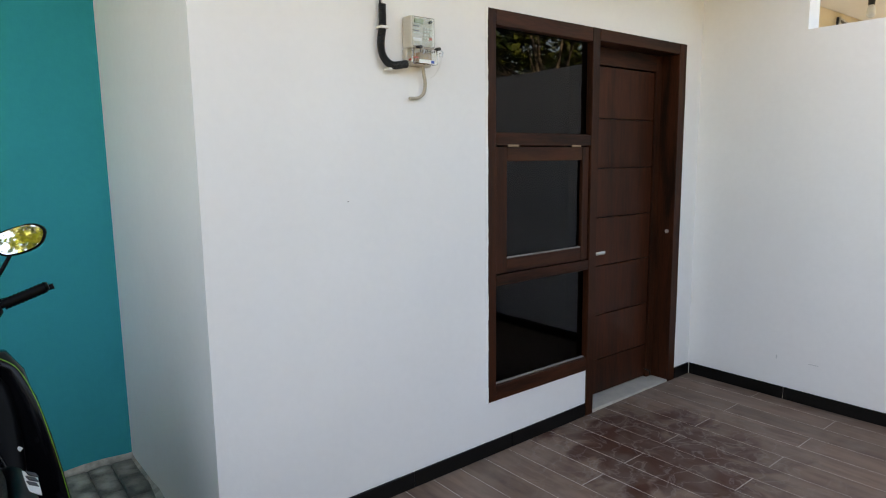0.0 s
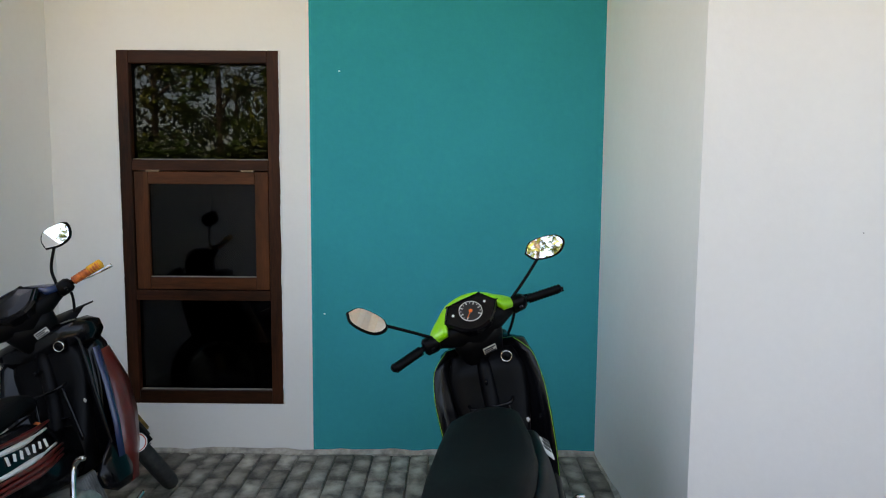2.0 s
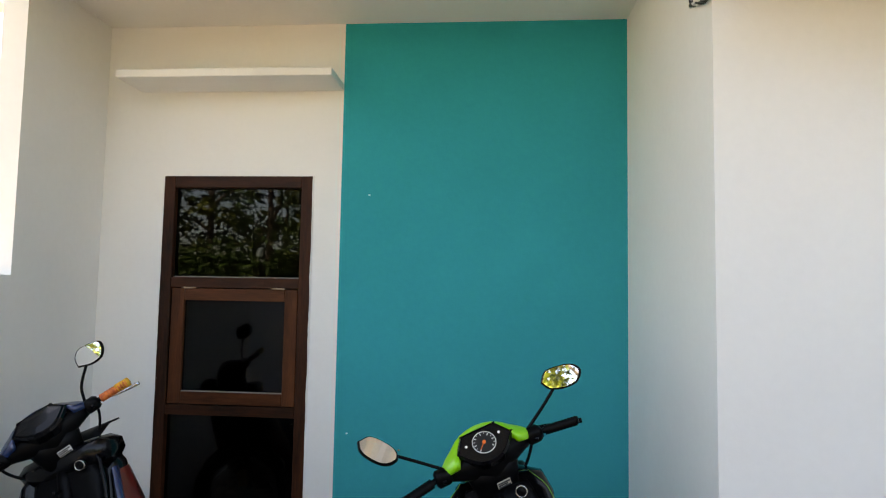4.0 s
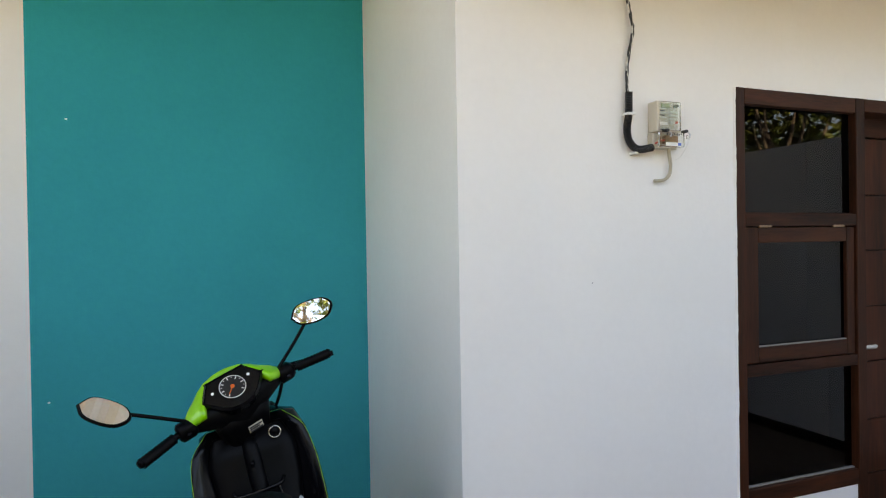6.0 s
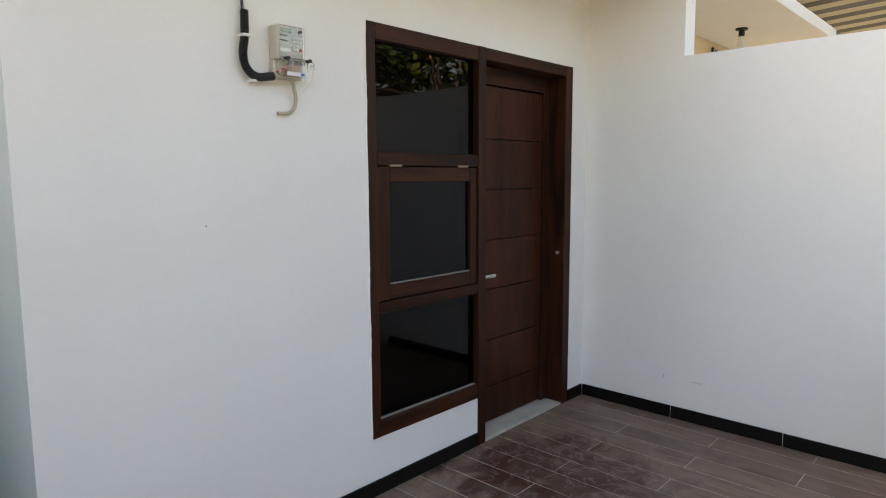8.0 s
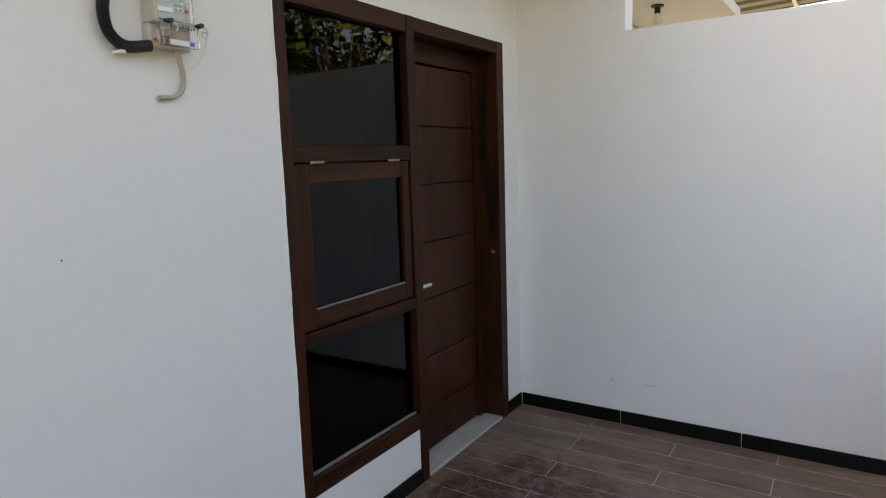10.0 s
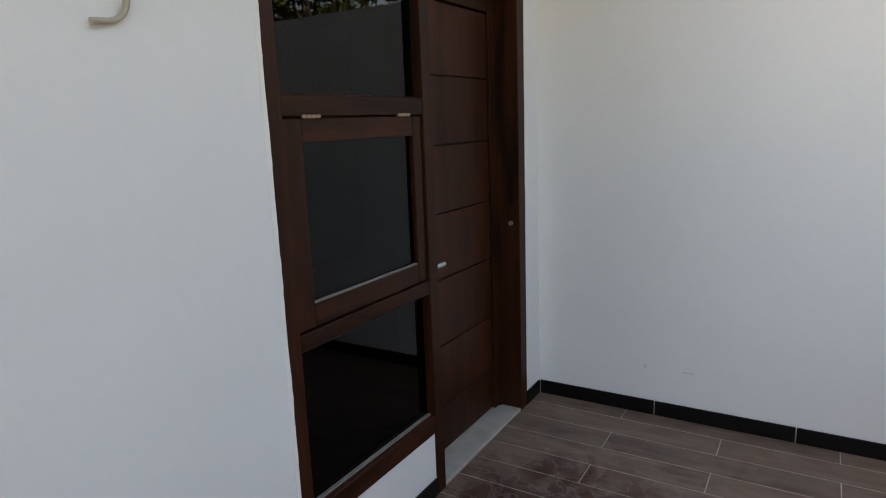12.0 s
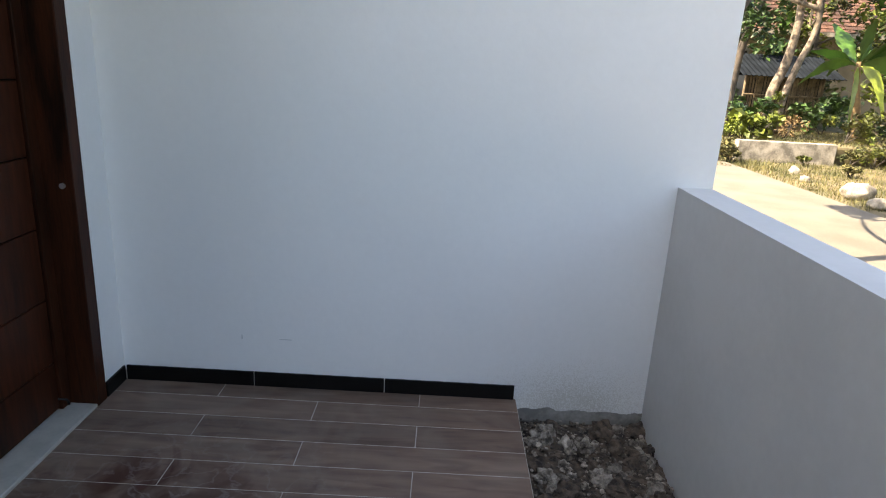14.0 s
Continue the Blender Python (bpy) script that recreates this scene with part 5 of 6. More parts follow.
def tree(label, at, height, seed, leaf=0.09, spread=1.6, bark=M_BARK, mat=M_LEAF, per=110, first=0.35, clumps=20):
    rng = random.Random(seed)
    t = empty("tree", label, "tree", pose(*at), "trees beside the lane")
    lean = (rng.uniform(-0.05, 0.05) * height, rng.uniform(-0.05, 0.05) * height)
    trunk = [(lean[0] * k / 4, lean[1] * k / 4 + rng.uniform(-0.04, 0.04), height * 0.85 * k / 4) for k in range(5)]
    part("trunk", tube(trunk, [0.022 * height, 0.017 * height, 0.013 * height, 0.009 * height, 0.004 * height], 9), bark, t, smooth=True)
    cl = []
    for k in range(clumps):
        u = first + (1 - first) * (k + 0.5) / clumps
        a = k * 2.4 + rng.uniform(-0.4, 0.4)
        rad = spread * (1.05 - 0.75 * abs(u - 0.6)) * rng.uniform(0.35, 1.0)
        base = Vector((lean[0] * u, lean[1] * u, height * u * 0.85))
        tip = base + Vector((math.cos(a) * rad, math.sin(a) * rad, rng.uniform(0.1, 0.6)))
        if k % 2 == 0:
            part("limb", tube([base, (base + tip) / 2 + Vector((0, 0, 0.12)), tip], [0.007 * height, 0.004 * height, 0.0015 * height], 6), bark, t, smooth=True)
        cl.append((*tip, rng.uniform(0.35, 0.75)))
    leaves("crown", cl, per, leaf, mat, t, rng)
    return t


# wood across the lane, behind the walk
wood_a = tree("tall slim tree with dark green leaves across the lane", (-6.5, -11.0, -0.12), 6.6, 11, 0.075, 1.7, per=120, first=0.12, clumps=30)
wood_b = tree("tall slim tree with yellow-green leaves across the lane", (-4.2, -10.2, -0.12), 6.2, 12, 0.10, 1.6, mat=M_LEAFY, per=80, first=0.15, clumps=26)
for i, (x, y, a, s) in enumerate(((-8.8, -12.5, 40, 1.0), (-2.0, -12.0, 100, 1.05), (0.5, -11.2, 160, 0.95), (3.2, -12.4, 215, 1.0), (6.0, -11.6, 20, 0.95), (-5.4, -14.0, 290, 1.1), (-0.8, -14.6, 75, 1.15), (2.2, -15.0, 130, 1.1), (9.2, -13.5, 250, 1.0), (-10.5, -10.6, 190, 0.95), (-12.5, -11.5, 10, 1.0), (-3.0, -13.2, 260, 1), (1.6, -13.0, 310, 1), (4.6, -13.6, 55, 1), (-9.6, -14.2, 145, 1), (-7.6, -15.5, 330, 1.1), (-3.4, -16.0, 15, 1.15))):
    copy_thing(wood_a if i % 3 else wood_b, pose(x, y, -0.12, 0, 0, a))
broad = empty("tree", "leaning tree with large yellow-green leaves beyond the side wall", "tree", pose(5.6, -3.2, -0.13), "trees beside the lane")
part("trunk", tube([(0, 0, 0), (0.1, -0.1, 1.2), (0.5, -0.7, 2.4), (1.3, -1.8, 3.4)], [0.10, 0.085, 0.06, 0.03], 9), M_BARK, broad, smooth=True)
rgb_ = random.Random(61)
bc = [(1.3 + rgb_.uniform(-1.6, 1.7), -1.9 + rgb_.uniform(-1.5, 1.4), 3.1 + rgb_.uniform(-0.25, 1.5), rgb_.uniform(0.35, 0.6)) for _ in range(34)]
for k in range(12):
    part("limb", tube([(0.5, -0.7, 2.4), ((0.5 + bc[k][0]) / 2, (bc[k][1] - 0.7) / 2, 2.8), bc[k][:3]], [0.04, 0.025, 0.008], 6), M_BARKP if k % 2 else M_BARK, broad, smooth=True)
leaves("crown", bc[:20], 46, 0.12, M_LEAFY, broad, rgb_, 0.7)
leaves("crown", bc[20:], 60, 0.10, M_LEAF, broad, rgb_, 0.7)
for i, (x, y) in enumerate(((17.2, -13.6), (15.4, -15.0), (19.0, -16.5), (13.5, -14.5), (21.0, -13.0))):
    copy_thing(wood_a if i % 2 else wood_b, pose(x, y, 0.25, 0, 0, 70 * i))

hedge = None
for i, (x, s) in enumerate([(-13 + 1.35 * k, 1.0) for k in range(19)]):
    rgh = random.Random(i)
    if hedge is None:
        hedge = empty("bush", "dark green undergrowth under the trees", "bush", pose(x, -10.0, -0.13), "undergrowth across the lane")
        part("stem", tube([(0, 0, 0), (0.05, 0, 0.6), (0.0, 0.1, 1.4)], 0.03, 6), M_BARK, hedge)
        leaves("foliage", [(rgh.uniform(-0.8, 0.8), rgh.uniform(-0.6, 0.6), rgh.uniform(0.2, 2.6), rgh.uniform(0.4, 0.7)) for _ in range(16)], 110, 0.09, M_LEAF, hedge, rgh)
    else:
        copy_thing(hedge, pose(x, -10.3 - 1.6 * rgh.random(), -0.13, 0, 0, rgh.uniform(0, 360)))

# ---- lane side opposite: bank, retaining block, stones, hut and house ----
bank = part("ground_bank", box(14.16, 60, -40, -7.42, -0.15, 0.36, 0.05, 2), M_EARTH, kind="structure", label="raised garden bank of dry earth")
M_OLDWALL = material("weathered_lime_wall", (0.43, 0.37, 0.295), 0.9, vary=0.20, scale=4.5, fine=30, bump=0.8, tint=(0.30, 0.26, 0.205))
block = part("retaining_wall", box(13.95, 14.15, -9.95, -7.85, -0.15, 0.42, 0.015, 2), M_OLDWALL, kind="structure", label="weathered pale lime retaining wall with grey stains")
part("retaining_wall_far", box(14.2, 14.4, -7.8, -3.0, -0.15, 0.30, 0.02, 2), M_OLDWALL, kind="structure", label="low pale wall along the bank")
rng = random.Random(8)
for x, y, s in ((9.98, -7.92, 0.25), (9.2, -7.75, 0.14), (9.05, -8.05, 0.16), (10.2, -8.0, 0.10), (10.6, -8.3, 0.13), (11.4, -7.9, 0.08), (12.3, -8.2, 0.10)):
    b = bmesh.new()
    stone(b, (0, 0, 0), s, rng, 3, 0.32)
    tagged(part("boulder", b, M_OLDWALL, None, "pale weathered stone lying beside the lane", smooth=True), category="stone", group="stones beside the lane").matrix_basis = pose(x, y, -0.12 + s * 0.35)


def grass(name, patches, label, mat, size):
    rg = random.Random(3)
    verts, faces = [], []
    for x0, x1, y0, y1, z, n in patches:
        for _ in range(n):
            x, y = rg.uniform(x0, x1), rg.uniform(y0, y1)
            h, a, w = size * rg.uniform(0.4, 1.3), rg.uniform(0, 6.3), 0.006
            dx, dy = math.cos(a), math.sin(a)
            k = len(verts)
            verts += [(x - dy * w, y + dx * w, z), (x + dy * w, y - dx * w, z), (x + dx * h * 0.4, y + dy * h * 0.4, z + h)]
            faces.append((k, k + 1, k + 2))
    me = bpy.data.meshes.new(name)
    me.from_pydata(verts, [], faces)
    me.materials.append(mat)
    return tagged(new(name, me), label, "grass", kind="stuff")


grass("grass", [(9.0, 14.0, -9.5, -7.45, -0.14, 4600), (12.6, 13.95, -8.2, -6.2, -0.14, 1500), (14.2, 18, -13.5, -7.5, 0.24, 9000), (10.5, 14.0, -12.5, -9.5, -0.14, 2500)], "sunburnt grass along the lane", M_GRASS, 0.085)


def bush(label, at, r, seed, mat, leaf=0.07, n=5, per=90):
    rg = random.Random(seed)
    b = empty("bush", label, "bush", pose(*at), "bushes on the bank")
    cl = [(rg.uniform(-r, r), rg.uniform(-r, r), rg.uniform(0.15, r * 1.5), r * rg.uniform(0.4, 0.7)) for _ in range(n)]
    for k in range(3):
        part("stem", tube([(0, 0, 0), (cl[k][0] * 0.5, cl[k][1] * 0.5, cl[k][2] * 0.5), cl[k][:3]], 0.014, 5), M_BARK, b)
    leaves("foliage", cl, per, leaf, mat, b, rg)
    return b


bush("bright green leafy bush on the bank", (15.0, -8.6, 0.36), 0.35, 1, M_LEAFY)
bush("dark green bush beside the hut", (15.6, -8.2, 0.36), 0.55, 2, M_LEAF, 0.09)
bush("dark green bush beside the hut", (16.2, -9.0, 0.36), 0.5, 3, M_LEAF, 0.09)
bush("low green weeds on the bank", (14.8, -10.6, 0.36), 0.40, 4, M_LEAFY, 0.06)
bush("low green weeds on the bank", (15.2, -11.7, 0.36), 0.45, 5, M_LEAFY, 0.06)
bush("dark green shrubs under the banana plant", (17.4, -11.6, 0.36), 0.7, 6, M_LEAF, 0.10)
bush("dark green shrubs under the banana plant", (17.8, -13.2, 0.36), 0.8, 7, M_LEAF, 0.10)
bush("low green weeds beside the lane", (12.6, -10.6, -0.14), 0.4, 8, M_LEAFY, 0.06)
for i, (x, y, r) in enumerate(((13.9, -10.25, 0.22), (13.8, -10.7, 0.28), (13.95, -11.2, 0.30), (13.7, -11.7, 0.32), (13.85, -12.3, 0.35), (13.1, -11.0, 0.2), (12.2, -9.2, 0.14), (13.6, -9.1, 0.12), (13.7, -7.6, 0.2), (14.6, -7.9, 0.25))):
    bush("low green weeds beside the lane", (x, y, -0.14 if x < 14 else 0.36), r, 90 + i, M_LEAFY if i % 2 else M_GRASS, 0.035, 7, 80)
bush("brown dry weeds on the bank", (15.3, -9.5, 0.36), 0.35, 9, M_STRAW, 0.035)
bush("low green weeds beside the lane", (13.4, -7.2, -0.14), 0.3, 10, M_GRASS, 0.05)

# pale forked tree on the bank
fork = empty("tree", "pale leaning forked tree trunk with sparse leaves on the bank", "tree", pose(16.3, -9.76, 0.36), "trees beside the lane")
part("trunk", tube([(0.2, 0.05, 0), (0.2, 0.14, 0.94), (0.2, -0.06, 1.65), (0.2, -0.17, 2.34), (0.2, -0.18, 3.0), (0.3, -0.1, 4.8)], [0.13, 0.12, 0.11, 0.10, 0.09, 0.05], 10), M_BARKP, fork, smooth=True)
part("limb", tube([(0, 0, 0), (0, -0.09, 0.95), (0, -0.27, 1.71), (0, -0.48, 2.3), (0, -0.54, 2.8), (0, -0.50, 3.3), (0.1, -0.7, 4.8)], [0.09, 0.085, 0.08, 0.07, 0.07, 0.065, 0.04], 10), M_BARKP, fork, smooth=True)
part("limb", tube([(0, -0.52, 2.95), (0.0, -0.30, 3.04), (0.0, 0.06, 3.12), (0.1, 0.5, 3.3)], [0.05, 0.06, 0.05, 0.03], 8), M_BARKP, fork, smooth=True)
part("limb", tube([(0, -0.53, 2.9), (0.0, -0.38, 2.62), (0.0, -0.33, 3.0)], [0.03, 0.025, 0.02], 7), M_BARKP, fork, smooth=True)
dark_tree = empty("tree", "dark leaning tree at the edge of the garden", "tree", pose(15.5, -8.15, 0.36), "trees beside the lane")
part("trunk", tube([(0, 0, 0), (0, -0.05, 1.2), (0, -0.12, 2.06), (0, -0.36, 2.95), (0, -0.8, 4.2)], [0.10, 0.09, 0.085, 0.08, 0.05], 9), M_BARK, dark_tree, smooth=True)
rgd = random.Random(31)
leaves("crown", [(rgd.uniform(-0.6, 0.8), rgd.uniform(-0.5, 0.8), rgd.uniform(1.6, 4.4), rgd.uniform(0.25, 0.5)) for _ in range(20)], 70, 0.085, M_LEAF, dark_tree, rgd)
rg = random.Random(77)
leaves("crown", [(rg.uniform(-1, 1), rg.uniform(-1.4, 1.4), rg.uniform(3.6, 5.4), 0.6) for _ in range(14)], 70, 0.10, M_LEAF, fork, rg)
leaves("creeper", [(-0.05, 0.05, 0.3 + 0.22 * k, 0.16) for k in range(4)], 60, 0.05, M_LEAFY, fork, rg)
tree("dark leafy tree behind the hut", (20.5, -10.2, 0.3), 6.0, 41, 0.11, 1.6, per=100, first=0.3, clumps=24)
tree("dark leafy tree beside the house", (20.0, -15.2, 0.3), 6.0, 42, 0.12, 1.7, per=100, first=0.3, clumps=24)


def banana(at):
    b = empty("banana_plant", "banana plant with broad torn green leaves and a dry stem", "banana plant", pose(*at))
    part("stem", tube([(0, 0, 0), (0.02, 0.10, 0.6), (0.0, 0.26, 1.2), (0.0, 0.34, 1.85)], [0.12, 0.11, 0.09, 0.05], 10), M_STRAW, b, smooth=True)
    rg = random.Random(21)
    # tip of each leaf, the height of its arch, its half width
    for k, (tx, ty, tz, arch, half) in enumerate(((-0.2, 1.75, 1.28, 0.30, 0.20), (0.3, 1.35, 2.05, 0.12, 0.13), (0.1, 0.05, 2.55, 0.10, 0.20), (-0.4, 0.40, 2.75, 0.25, 0.17), (-0.5, 0.56, 0.18, 0.45, 0.13), (-0.6, -0.15, 0.62, 0.40, 0.14), (0.2, -0.95, 1.35, 0.35, 0.22), (-0.2, -0.75, 2.5, 0.15, 0.2), (0.9, 0.5, 1.5, 0.4, 0.2), (0.7, -0.5, 1.9, 0.3, 0.2), (0.1, -1.3, 1.9, 0.3, 0.22), (0.4, 0.9, 2.7, 0.1, 0.17))):
        p0, p1 = Vector((0, 0.34, 1.75)), Vector((tx, ty, tz))
        side = (p1 - p0).cross(Vector((0.75, 0.25, 0.6)))
        side = side.normalized() if side.length > 1e-3 else Vector((0, 1, 0))
        bm, rows = bmesh.new(), []
        for i in range(15):
            u = i / 14
            mid = p0.lerp(p1, u) + Vector((0, 0, arch * math.sin(math.pi * u)))
            w = half * min(1.0, max(0.04, (u - 0.10) * 4)) * (1 - max(0, u - 0.6) * 2.2) + 0.008
            row = []
            for j in (-1, 0, 1):
                tear = rg.uniform(0.72, 1.08) if j else 1
                row.append(bm.verts.new(mid + side * (w * j * tear) - Vector((0, 0, 0.35 * w * abs(j)))))
            rows.append(row)
        for p, q in zip(rows, rows[1:]):
            for j in range(2):
                bm.faces.new((p[j], p[j + 1], q[j + 1], q[j]))
        part("leaf", bm, M_BANANAY if k in (4, 5) else M_BANANA, b, smooth=True)
    return b


M_BANANAY = material("young_banana_leaf", (0.22, 0.26, 0.035), 0.45, vary=0.2, scale=3)
banana((16.0, -11.62, 0.36))
bush("sprawling weed with broad yellow-green leaves", (14.9, -8.35, 0.36), 0.42, 71, M_LEAFY, 0.15, 5, 9)

for i, (x, y, r) in enumerate(((21.8, -11.6, 0.9), (22.0, -13.6, 0.9), (20.8, -12.9, 0.8), (17.2, -8.6, 0.8), (18.8, -9.0, 0.9))):
    bush("dark green shrubs in the shade of the garden", (x, y, 0.36), r, 50 + i, M_LEAF, 0.11, 8, 110)

# bamboo hut
M_BAMBOO = material("weathered_bamboo", (0.17, 0.12, 0.07), 0.8, vary=0.25, scale=5, random_amount=0.3)
M_ASBESTOS = material("grey_roof_sheet", (0.013, 0.016, 0.020), 0.85, vary=0.2, scale=3, spec=0.08)
hut = empty("bamboo_hut", "small weathered bamboo shed with a grey sheet roof", "shed", pose(18.6, -11.0, 0.36))
# Solid black box, added as the dark inside between the slats.
part("inner_wall", box(0.05, 1.6, -1.05, 1.05, 0.25, 1.45), M_BLACK, hut)
for k in range(26):
    part("slat", box(-0.01, 0.02, -1.05 + k * 0.081, -1.05 + k * 0.081 + rng.uniform(0.045, 0.07), 0.3 + rng.uniform(-0.05, 0.05), 1.5, 0.004), M_BAMBOO, hut)
for y in (-1.08, 0.0, 1.08):
    part("post", tube([(-0.03, y, 0), (-0.03, y, 1.6)], 0.04, 8), M_BAMBOO, hut)
for z in (0.45, 0.95):
    part("rail", tube([(-0.05, -1.1, z), (-0.05, 1.1, z)], 0.025, 6), M_BAMBOO, hut)
rb = bmesh.new()
rr_ = [[rb.verts.new((x, -1.4 + 2.8 * i / 40, z + (0.02 if i % 2 else 0))) for i in range(41)] for x, z in ((-0.55, 1.45), (0.9, 2.05), (2.2, 1.5))]
for a, b in zip(rr_, rr_[1:]):
    for i in range(40):
        rb.faces.new((a[i], a[i + 1], b[i + 1], b[i]))
part("roof_sheet", rb, M_ASBESTOS, hut).modifiers.new("thick", "SOLIDIFY").thickness = 0.012

# house with a clay tile roof
M_CLAY = material("clay_roof_tile", (0.10, 0.045, 0.027), 0.9, vary=0.3, scale=1.5, fine=20, bump=0.4, random_amount=0.35, tint=(0.11, 0.055, 0.035))
M_CLAY2 = material("clay_roof_tile_field", (0.10, 0.045, 0.027), 0.9, vary=0.3, scale=1.5, fine=20, bump=0.4, random_amount=0.35, island=True, tint=(0.11, 0.055, 0.035))
house = empty("house", "old cream house with a mossy red clay tile roof", "house", pose(24.0, -14.0, 0.62))
# Cream wall with the shade under its eaves put into the colour.
part("wall", box(0, 7, -5, 5, -0.35, 2.95), material("shaded_cream_wall", (0.28, 0.22, 0.14), 0.85, vary=0.12, scale=1.5), house)
part("gable_roof", loft([[(-1.0, y, 2.75), (3.5, y, 5.6), (8.0, y, 2.75)] for y in (-5.8, 5.8)]), M_CLAY2, house)
part("fascia", box(-1.08, -1.0, -5.8, 5.8, 2.66, 2.80), M_OLDWALL, house)
tf = bmesh.new()
slope = Vector((4.5, 0, 2.85)).normalized()
up = Vector((-slope.z, 0, slope.x))
for i in range(20):
    for j in range(56):
        p = Vector((-1.05, -5.75 + j * 0.205 + (0.1 if i % 2 else 0), 2.77)) + slope * (i * 0.25) + up * 0.02
        q = [p, p + Vector((0, 0.19, 0)), p + Vector((0, 0.19, 0)) + slope * 0.27 - up * 0.025, p + slope * 0.27 - up * 0.025]
        lo = [tf.verts.new(v) for v in q]
        hi = [tf.verts.new(v + up * 0.025) for v in q]
        tf.faces.new(hi)
        for a in range(4):
            tf.faces.new((lo[a], lo[(a + 1) % 4], hi[(a + 1) % 4], hi[a]))
part("roof_tiles", tf, M_CLAY2, house, kind="stuff")
win = part("window", box(-0.03, 0.02, 1.6, 2.8, 1.0, 2.2, 0.01), M_BEAD, house)
part("pane", box(-0.034, -0.031, 1.68, 2.72, 1.08, 2.12), M_BLACK, win)


# the garden beyond the lane falls away a little with distance
for ob in list(scene.objects):
    if ob.parent is None and ob.location.x > 8.5 and ob.location.y < -5.5:
        far = ob.location.x - 0.44
        ob.location.y += 0.018 * far
        ob.location.z -= 0.0088 * far if ob.location.x > 13.9 else 0.0
for nm in ("ground_bank", "retaining_wall", "retaining_wall_far", "grass"):
    bpy.data.objects[nm].location = (0, 0.24, 0.0 if nm == "grass" else -0.12)


# ---- pieces of the floors ----
def tile_material():
    m = bpy.data.materials.new("wood_look_floor_tile")
    m.use_nodes = True
    nt = m.node_tree
    b = nt.nodes["Principled BSDF"]
    geo, mp, info = nt.nodes.new("ShaderNodeNewGeometry"), nt.nodes.new("ShaderNodeMapping"), nt.nodes.new("ShaderNodeObjectInfo")
    mp.inputs["Scale"].default_value = (1, 0.16, 1)
    off = nt.nodes.new("ShaderNodeVectorMath")
    off.operation = "MULTIPLY_ADD"
    off.inputs[1].default_value = (37, 53, 11)
    nt.links.new(info.outputs["Random"], off.inputs[0])
    nt.links.new(geo.outputs["Position"], off.inputs[2])
    nt.links.new(off.outputs[0], mp.inputs["Vector"])
    n1 = nt.nodes.new("ShaderNodeTexNoise")
    n1.inputs["Scale"].default_value, n1.inputs["Detail"].default_value, n1.inputs["Distortion"].default_value = 22, 7, 0.8
    nt.links.new(mp.outputs["Vector"], n1.inputs["Vector"])
    cr = nt.nodes.new("ShaderNodeValToRGB")
    cr.color_ramp.elements[0].position, cr.color_ramp.elements[1].position = 0.28, 0.78
    cr.color_ramp.elements[0].color, cr.color_ramp.elements[1].color = (0.108, 0.064, 0.045, 1), (0.225, 0.150, 0.110, 1)
    nt.links.new(n1.outputs["Fac"], cr.inputs["Fac"])
    hsv, rr = nt.nodes.new("ShaderNodeHueSaturation"), nt.nodes.new("ShaderNodeMapRange")
    rr.inputs["To Min"].default_value, rr.inputs["To Max"].default_value = 0.85, 1.15
    nt.links.new(info.outputs["Random"], rr.inputs["Value"])
    nt.links.new(rr.outputs["Result"], hsv.inputs["Value"])
    nt.links.new(cr.outputs["Color"], hsv.inputs["Color"])
    # dried cement slurry: brown wet-looking film with pale swirled rims, near the door
    n2, n3 = nt.nodes.new("ShaderNodeTexNoise"), nt.nodes.new("ShaderNodeTexNoise")
    n2.inputs["Scale"].default_value, n2.inputs["Detail"].default_value, n2.inputs["Distortion"].default_value = 3.2, 6, 1.5
    n3.inputs["Scale"].default_value, n3.inputs["Detail"].default_value, n3.inputs["Distortion"].default_value = 8.0, 6, 0.5
    for n in (n2, n3):
        nt.links.new(geo.outputs["Position"], n.inputs["Vector"])
    dist = nt.nodes.new("ShaderNodeVectorMath")
    dist.operation = "DISTANCE"
    dist.inputs[1].default_value = (1.95, -0.50, 0)
    nt.links.new(geo.outputs["Position"], dist.inputs[0])
    near = nt.nodes.new("ShaderNodeMapRange")
    near.inputs["From Min"].default_value, near.inputs["From Max"].default_value = 0.95, 0.20
    nt.links.new(dist.outputs["Value"], near.inputs["Value"])
    sm = nt.nodes.new("ShaderNodeMath")
    sm.operation = "MULTIPLY_ADD"
    sm.inputs[1].default_value, sm.inputs[2].default_value = 0.55, -0.25
    nt.links.new(near.outputs["Result"], sm.inputs[0])
    su = nt.nodes.new("ShaderNodeMath")
    nt.links.new(n2.outputs["Fac"], su.inputs[0])
    nt.links.new(sm.outputs[0], su.inputs[1])
    film = nt.nodes.new("ShaderNodeMapRange")
    film.inputs["From Min"].default_value, film.inputs["From Max"].default_value = 0.56, 0.72
    nt.links.new(su.outputs[0], film.inputs["Value"])
    mx = nt.nodes.new("ShaderNodeMix")
    mx.data_type = "RGBA"
    mx.inputs[7].default_value = (0.062, 0.021, 0.012, 1)
    nt.links.new(film.outputs["Result"], mx.inputs[0])
    nt.links.new(hsv.outputs["Color"], mx.inputs[6])
    # pale rims and smears
    rim = nt.nodes.new("ShaderNodeValToRGB")
    e = rim.color_ramp.elements
    e[0].position, e[0].color, e[1].position, e[1].color = 0.475, (0, 0, 0, 1), 0.525, (0, 0, 0, 1)
    mid = e.new(0.50)
    mid.color = (0.34, 0.34, 0.34, 1)
    nt.links.new(n3.outputs["Fac"], rim.inputs["Fac"])
